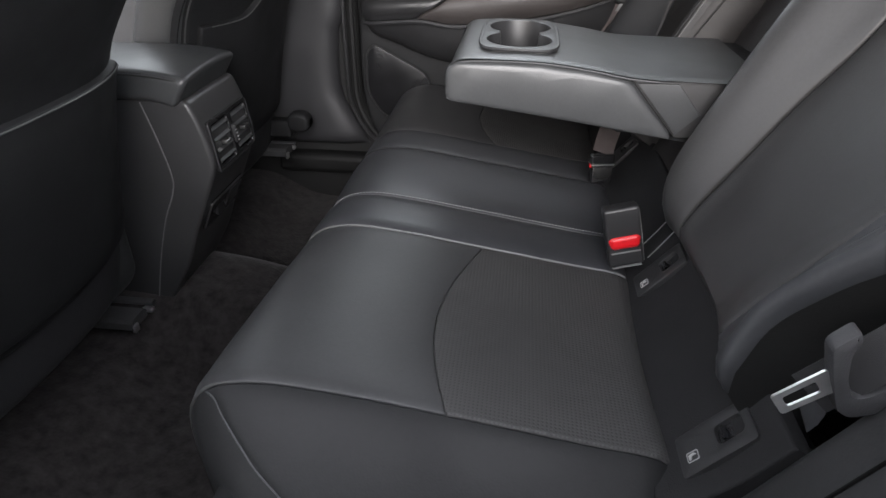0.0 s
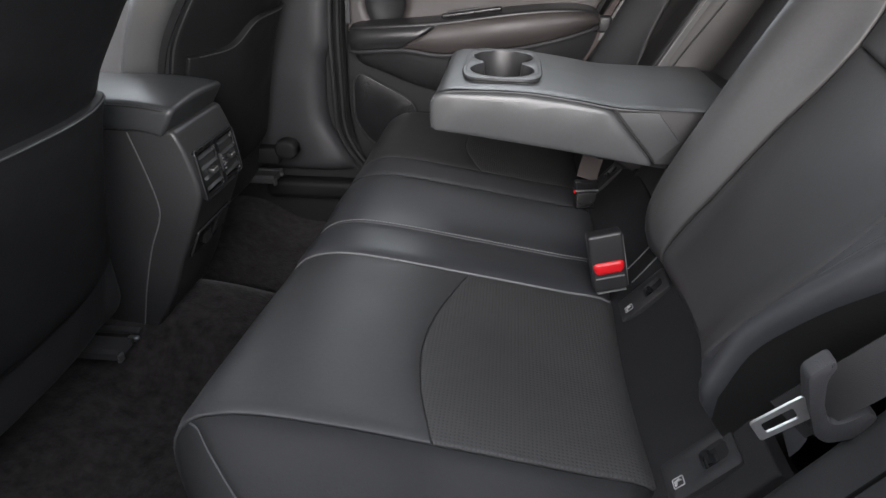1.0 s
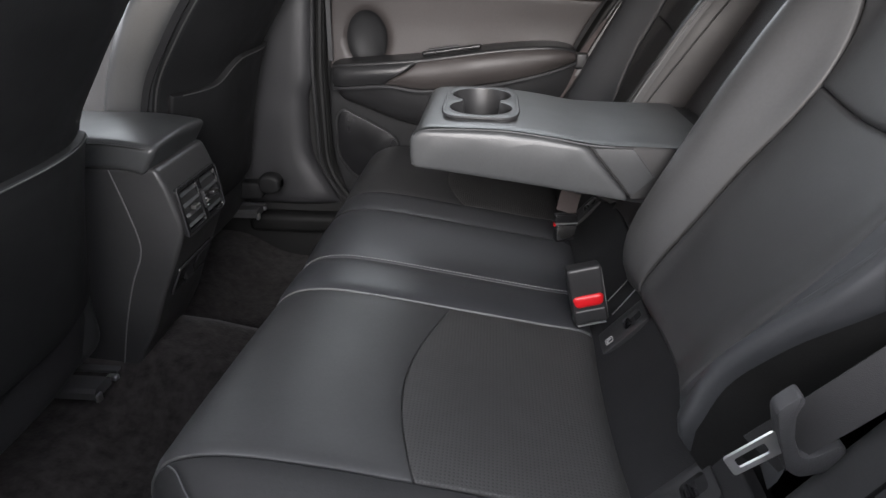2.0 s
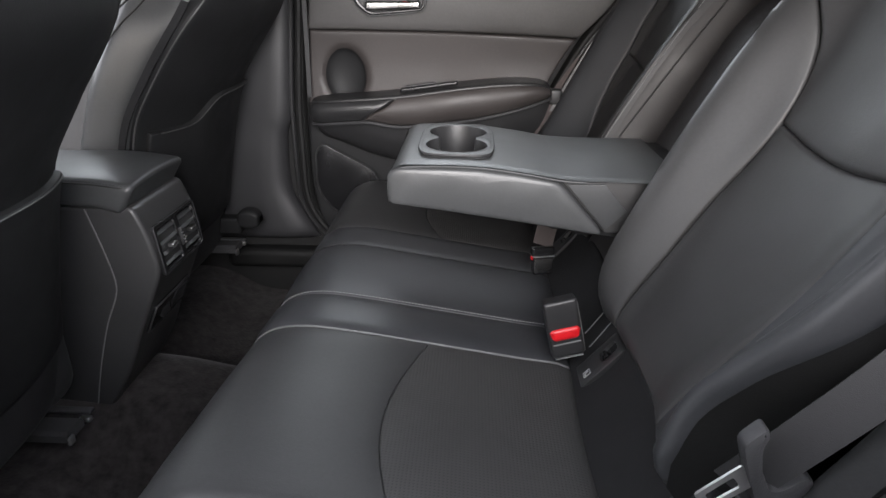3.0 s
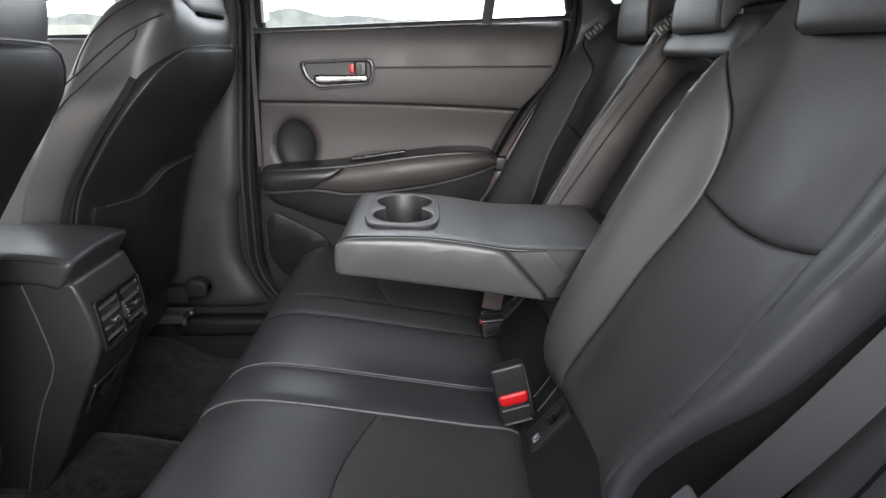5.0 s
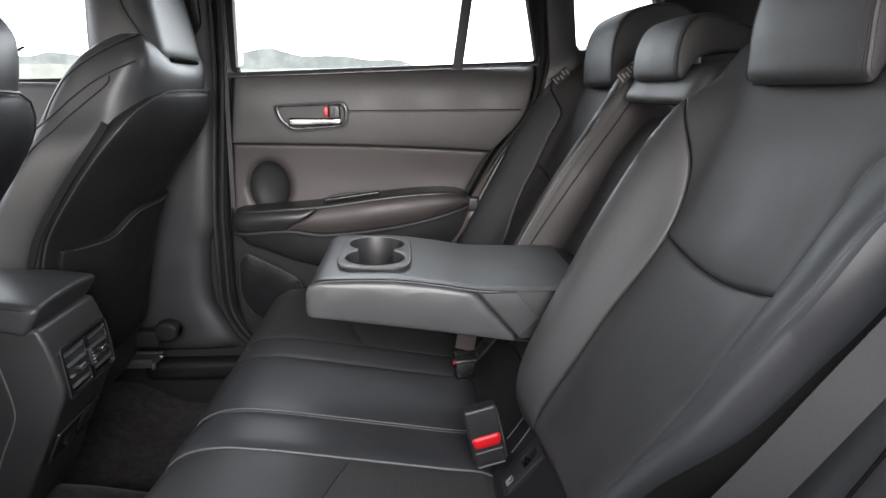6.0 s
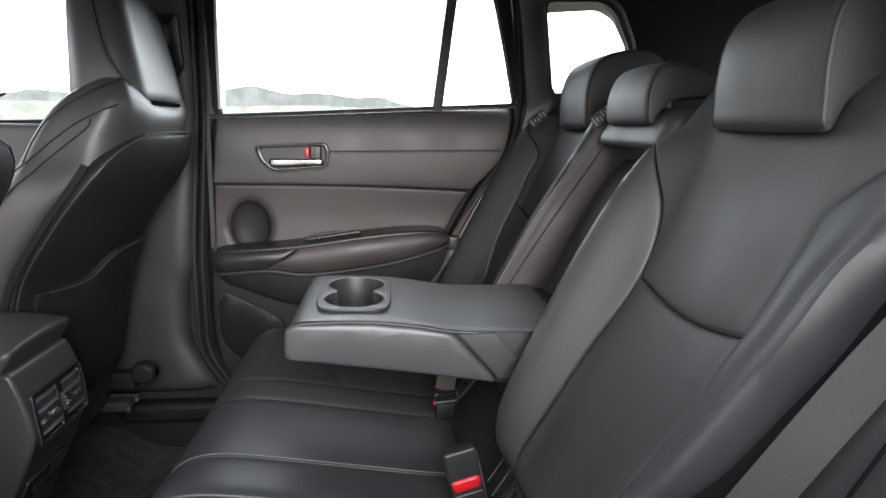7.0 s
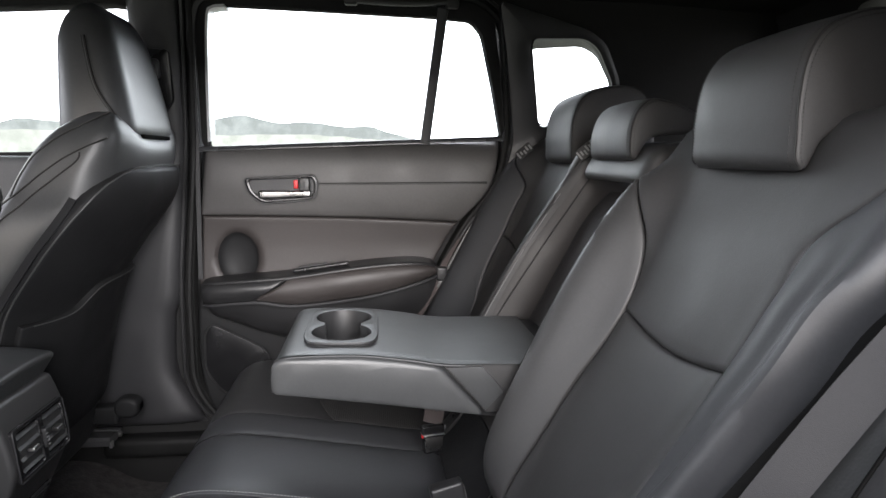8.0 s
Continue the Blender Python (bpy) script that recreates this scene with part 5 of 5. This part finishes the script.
VENT = rounded([(0.9210, 0.4280), (1.0750, 0.4280), (1.0750, 0.5140), (0.9210, 0.5140)], 0.008)
vent = part("vent_frame", plate(VENT, lambda u, v, h: rear_face(u, v, h - 0.002), 0.008, 0.002, [rounded([(0.9290, 0.4350), (0.9910, 0.4350), (0.9910, 0.5070), (0.9290, 0.5070)], 0.005), rounded([(1.0050, 0.4350), (1.0670, 0.4350), (1.0670, 0.5070), (1.0050, 0.5070)], 0.005)]), GLOSS, con, "gloss black frame of the rear vents")
for ya, yb in ((0.9290, 0.9910), (1.0050, 1.0670)):
    # the black plate paints the shade deep behind the slats
    part("vent_shade", plate([(ya, 0.4350), (yb, 0.4350), (yb, 0.5070), (ya, 0.5070)], lambda u, v, h: rear_face(u, v, h - 0.0015), 0.002), BLACK, vent)
    for k in range(4):
        z = 0.4450 + 0.0178 * k
        part("slat", sweep([rear_face(ya + 0.001, z, 0.0025), rear_face(yb - 0.001, z, 0.0025)], [(-0.0050, -0.0012), (0.0026, -0.0009), (0.0030, 0.0001), (0.0022, 0.0007), (-0.0050, 0.0002)], up=(0.7, 0, 1)), SLAT, vent, "satin grey vent slat")
    c = rear_face((ya + yb) / 2, 0.4710, 0.006)
    part("vent_knob", rbox(c[0] - 0.005, c[0] + 0.006, c[1] - 0.009, c[1] + 0.009, c[2] - 0.0035, c[2] + 0.0035, 0.002, 0.01), CHROME, vent, "small bright vent knob")
wheel_c = rear_face(0.9980, 0.4710, 0.004)
part("vent_rim", sweep([rear_face(u, v, 0.006) for u, v in VENT], circle(0.0011, 6), up=(1, 0, 0.3), closed=True), PLASTIC_GREY, vent)
part("thumb_wheel", rbox(wheel_c[0] - 0.004, wheel_c[0] + 0.005, 0.9945, 1.0015, 0.4540, 0.4880, 0.003, 0.005), PLASTIC, vent)
for k in range(5):
    p = rear_face(0.9980, 0.4590 + 0.006 * k, 0.0095)
    part("wheel_mark", rbox(p[0] - 0.001, p[0] + 0.001, 0.9955, 1.0005, p[2] - 0.001, p[2] + 0.001, 0.0005, 0.01), STEEL, vent)
usb = part("socket_panel", plate(rounded([(0.9290, 0.3070), (1.0670, 0.3070), (1.0670, 0.3620), (0.9290, 0.3620)], 0.006), lambda u, v, h: rear_face(u, v, h), 0.004, 0.0015), GLOSS, con, "gloss black socket panel")
part("socket_rim", sweep([rear_face(u, v, 0.004) for u, v in rounded([(0.9290, 0.3070), (1.0670, 0.3070), (1.0670, 0.3620), (0.9290, 0.3620)], 0.006)], circle(0.0016, 6), up=(1, 0, 0.5), closed=True), PLASTIC_GREY, usb)
part("socket", rbox(*sum(([a - 0.003, a + 0.004] for a in [rear_face(0.9790, 0.3320, 0.004)[0]]), []), 0.9640, 0.9940, 0.3200, 0.3460, 0.002, 0.01), PLASTIC, usb)
part("socket_flap", plate([(1.0110, 0.3180), (1.0590, 0.3180), (1.0590, 0.3540), (1.0110, 0.3540)], lambda u, v, h: rear_face(u, v, h + 0.004), 0.002), PLASTIC_GREY, usb)
part("hook", rbox(-0.632, -0.612, 1.0390, 1.0590, 0.2470, 0.2770, 0.006, 0.01), GLOSS, con)


# ---- belts and buckles ----
WEB_BROWN = material("brown_webbing", (0.075, 0.060, 0.058), 0.7, bump=0.7, bump_scale=700)


def oriented(o, u, v):
    o, u, v = np.array(o, float), np.array(u, float), np.array(v, float)
    u /= np.linalg.norm(u)
    v = v - u * (u @ v)
    v /= np.linalg.norm(v)
    w = np.cross(u, v)
    return lambda x, y, z: tuple(o + u * x + v * y + w * z)


# red-button buckle leaning forward out of the gap
bk = thing("belt_buckle", "black belt buckle with a red release button", "belt buckle", "belt buckles", at=(0.18, 0.815, 0.36))
o = oriented((0.164, 0.792, 0.419), (1, 0.10, 0.22), (-0.22, 0.10, 1))
# local axes: across, up the buckle, out of its face
part("buckle_body", rbox(-0.025, 0.025, -0.040, 0.050, -0.013, 0.013, 0.005, 0.008, lambda x, y, z: o(x, y, z)), PLASTIC, bk)
part("release_button", rbox(-0.0235, 0.0235, -0.0125, 0.009, -0.002, 0.0165, 0.0075, 0.004, lambda x, y, z: o(x * (1 - 9 * max(0, 0.002 - y)), y, z - 0.05 * (y + 0.004))), RED, bk, "red release button")
part("chrome_line", rbox(-0.021, 0.021, -0.019, -0.0165, 0.010, 0.0142, 0.001, 0.01, lambda x, y, z: o(x, y, z)), PIPING, bk)
part("edge_line", sweep([o(0.0252, y, 0.010 - 0.10 * abs(y)) for y in np.linspace(0.042, -0.038, 12)], circle(0.0008, 6), up=(1, 0.3, 0)), PIPING, bk)
part("foot_line", rbox(-0.021, 0.021, -0.042, -0.040, -0.012, 0.0135, 0.001, 0.01, lambda x, y, z: o(x, y, z)), PIPING, bk)
b2 = thing("belt_buckle", "black buckle with belt webbing under the armrest", "belt buckle", "belt buckles", at=(0.16, 1.09, 0.37))
o2 = oriented((0.160, 1.065, 0.412), (1, 0.2, 0.0), (-0.10, -0.10, -1))
part("buckle_body", rbox(-0.019, 0.019, -0.006, 0.030, -0.010, 0.010, 0.004, 0.01, lambda x, y, z: o2(x, y, z)), GLOSS, b2)
part("tongue_plate", rbox(-0.022, 0.022, -0.024, -0.006, -0.008, 0.008, 0.004, 0.01, lambda x, y, z: o2(x, y, z)), GLOSS, b2, "black tongue housing")
part("steel_edge", rbox(-0.021, 0.021, -0.0075, -0.0055, -0.0115, 0.0115, 0.001, 0.01, lambda x, y, z: o2(x, y, z)), STEEL, b2)
part("steel_shield", plate(rounded([(-0.019, -0.002), (0.019, -0.002), (0.012, 0.020), (-0.017, 0.026)], 0.003), lambda u, v, h: o2(u, v, -0.0105 - h), 0.002, 0.0006), CHROME, b2, "dull chrome buckle shield")
part("release_mark", rbox(-0.0225, -0.0185, -0.006, 0.001, -0.004, 0.004, 0.002, 0.01, lambda x, y, z: o2(x, y, z)), RED, b2)
part("webbing", sweep(curve([o2(0, -0.026, 0), (0.168, 1.082, 0.47), (0.19, 1.09, 0.55), (0.25, 1.10, 0.60)], 16), ribbon(0.040, 0.002), up=(0.2, -1, 0)), WEB_BROWN, b2, "greyish brown webbing")

# near outer belt: webbing between bolster and side garnish, with its loose tongue
nb = thing("seat_belt", "grey belt webbing with hanging steel tongue beside the backrest", "seat belt", "seat belts", at=(0.22, 0.345, 0.45))
path = curve([(0.216, 0.345, 0.552), (0.247, 0.334, 0.603), (0.287, 0.325, 0.664), (0.346, 0.320, 0.750), (0.402, 0.322, 0.816), (0.575, 0.340, 0.985)], 40)
part("webbing", sweep(path, ribbon(0.032, 0.0016), up=(-0.50, -0.85, 0.15)), WEB, nb, "dark grey belt webbing")
# the tongue's moulded loop: one upright arm and one lower arm
LOOP = rounded([(0.2030, 0.612), (0.2180, 0.6235), (0.2235, 0.617), (0.2195, 0.606), (0.2240, 0.585), (0.2330, 0.567), (0.2430, 0.566), (0.2600, 0.5745), (0.2690, 0.567), (0.2670, 0.556),
                (0.2540, 0.5475), (0.2350, 0.5475), (0.2240, 0.556), (0.2120, 0.585)], 0.005, 3)
part("tongue_housing", plate(LOOP, lambda u, v, h: (u, 0.336 - h + 0.25 * (u - 0.22), v), 0.013, 0.0045), PLASTIC_GREY, nb, "grey-black plastic tongue housing")
o3 = oriented((0.2125, 0.327, 0.5795), (-0.79, -0.10, -0.60), (-0.60, 0.05, 0.79))
part("steel_tongue", plate(rounded([(-0.004, -0.0095), (0.035, -0.0085), (0.035, 0.0085), (-0.004, 0.0095)], 0.003), lambda u, v, h: o3(u, v, h - 0.0012), 0.0024, 0.0006, [rounded([(0.006, -0.0050), (0.029, -0.0044), (0.029, 0.0044), (0.006, 0.0050)], 0.002)]), STEEL, nb, "bright steel tongue")
fb = thing("seat_belt", "grey belt webbing with steel tongue by the far door", "seat belt", "seat belts", at=(0.25, 1.57, 0.5))
path = curve([(0.128, 1.580, 0.45), (0.196, 1.574, 0.575), (0.276, 1.576, 0.70), (0.395, 1.585, 0.87), (0.448, 1.575, 0.97)], 24)
part("webbing", sweep(path, ribbon(0.032, 0.002), up=(-0.5, -0.8, 0.3)), WEB_BROWN, fb)
part("tongue_housing", rbox(0.214, 0.246, 1.560, 1.580, 0.612, 0.652, 0.008, 0.01), PLASTIC, fb)
part("steel_tongue", rbox(0.218, 0.228, 1.564, 1.567, 0.596, 0.616, 0.001, 0.01, lambda x, y, z: (x + 0.4 * (z - 0.60), y, z)), PIPING, fb, "dull steel tongue")


# side garnishes beside the backrest, by the door openings
for y0, y1 in ((0.250, 0.345),):
    gar = thing("side_garnish", "padded dark side garnish beside the backrest", "seat garnish", at=(0.25, y0 + 0.03, 0.30))
    part("garnish_pad", rbox(0.0, 0.26, y0, y1, 0.24, 0.93, 0.018, 0.02, lambda x, y, z: (0.212 + 0.60 * (z - 0.479) + x, y, z)), SHELL, gar)
    part("garnish_base", rbox(-0.06, 0.34, y0 - 0.002, y1 - 0.004, 0.08, 0.335, 0.03, 0.03), SHELL, gar)
    part("garnish_seam", sweep([(0.2105 + 0.60 * (z - 0.479), (y0 + y1) / 2, z) for z in np.linspace(0.28, 0.90, 20)], circle(0.0014, 6)), BLACK, gar)

# woven tags on the backrest shoulders
for k, (c, w) in enumerate((((0.436, 1.520, 0.958), 0.045), ((0.462, 1.135, 0.955), 0.034))):
    tg = thing("belt_guide_tag", "white woven tag with unreadable marks on the backrest", "tag", "woven tags", at=c)
    o4 = oriented(c, (0.72, -0.20, 0.66), (-0.63, 0.30, 0.74))
    part("tag_cloth", rbox(-w / 2, w / 2, -0.012, 0.012, -0.001, 0.001, 0.0008, 0.02, lambda x, y, z: o4(x, y, z)), DARK_THREAD, tg)
    for i in range(5):
        x = -w / 2 + w * (i + 0.5) / 5
        part("mark_bar", rbox(x - w * 0.055, x + w * 0.055, -0.008 + 0.004 * (i % 2), 0.009 - 0.003 * (i % 3), -0.0018, 0.0018, 0.0003, 0.02, lambda x, y, z: o4(x, y, z)), TAG, tg)


# folded grab handle above the far door
grab = thing("grab_handle", "black folded grab handle on the headliner edge", "grab handle", at=(0.10, 1.50, 1.33))
GRAB = lambda x: (x, 1.515, 1.312 - 0.004 * math.cos((x - 0.105) * 16))
part("grip", sweep([GRAB(x) for x in np.linspace(-0.005, 0.25, 24)], rounded([(-0.008, -0.007), (0.008, -0.007), (0.008, 0.007), (-0.008, 0.007)], 0.004, 2)), PLASTIC, grab, "black plastic grip")
for x in (0.0, 0.245):
    part("mount", rbox(x - 0.016, x + 0.016, 1.505, 1.530, 1.300, 1.345, 0.006, 0.01), PLASTIC, grab, "black hinge mount")


# ---- outside ----
bm = bmesh.new()
R_ = [3.5, 12, 40, 150, 600, 2000, 4500]
grid_faces(bm, [[(r * math.cos(2 * math.pi * k / 48), 1 + r * math.sin(2 * math.pi * k / 48), -0.38) for k in range(48)] for r in R_], closed=True)
bm.verts.ensure_lookup_table()
bm.faces.new(bm.verts[:48])
GRASS = material("dry_field", (0.15, 0.15, 0.12), 0.95, bump=0.0, bump_scale=3.0, vary=0.35, vary_scale=0.02, spec=0.1)
g_ = finish(bm)
structure("ground", g_, GRASS, "pale field reaching to the horizon", "ground")


def hills(dist, seed, height, colour, strength, x0, x1):
    """A ridge with haze painted into its glowing colour, so far off that it stands still."""
    rnd = random.Random(seed)
    bm = bmesh.new()
    base, top = [], []
    for i in range(121):
        x = x0 + (x1 - x0) * i / 120
        h = height(x) + rnd.uniform(-0.004, 0.004) * dist * 0.3
        base.append((x, dist, -20))
        top.append((x, dist, max(-5, h)))
    grid_faces(bm, [base, top])
    m = bpy.data.materials.new("haze_painted_hill")
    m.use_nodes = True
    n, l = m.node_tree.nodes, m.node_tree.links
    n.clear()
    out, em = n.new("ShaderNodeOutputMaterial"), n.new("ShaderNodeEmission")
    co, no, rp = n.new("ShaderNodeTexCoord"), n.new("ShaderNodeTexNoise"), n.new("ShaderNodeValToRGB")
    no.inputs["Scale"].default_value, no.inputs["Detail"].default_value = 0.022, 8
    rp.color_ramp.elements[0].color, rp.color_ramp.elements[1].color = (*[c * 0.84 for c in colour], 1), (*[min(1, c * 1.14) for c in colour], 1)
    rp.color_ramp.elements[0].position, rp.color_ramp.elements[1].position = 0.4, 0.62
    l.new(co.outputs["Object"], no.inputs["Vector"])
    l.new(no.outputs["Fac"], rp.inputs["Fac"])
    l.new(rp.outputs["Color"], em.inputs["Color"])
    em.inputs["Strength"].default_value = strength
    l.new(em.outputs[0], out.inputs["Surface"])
    ob = structure("backdrop", bm, m, "grey-green hills on the horizon, glowing, with painted haze", "hills")
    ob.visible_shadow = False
    return ob


ridge = table((-2600, 96), (-1500, 90), (-1219, 102), (-1149, 116), (-1080, 106), (-800, 96), (-640, 108), (-556, 118), (-500, 125), (-444, 135), (-388, 120), (-312, 106), (-236, 115), (-159, 106), (-101, 96), (-23, 104), (36, 88), (115, 67), (195, 56), (330, 40), (606, 30), (2600, 20))
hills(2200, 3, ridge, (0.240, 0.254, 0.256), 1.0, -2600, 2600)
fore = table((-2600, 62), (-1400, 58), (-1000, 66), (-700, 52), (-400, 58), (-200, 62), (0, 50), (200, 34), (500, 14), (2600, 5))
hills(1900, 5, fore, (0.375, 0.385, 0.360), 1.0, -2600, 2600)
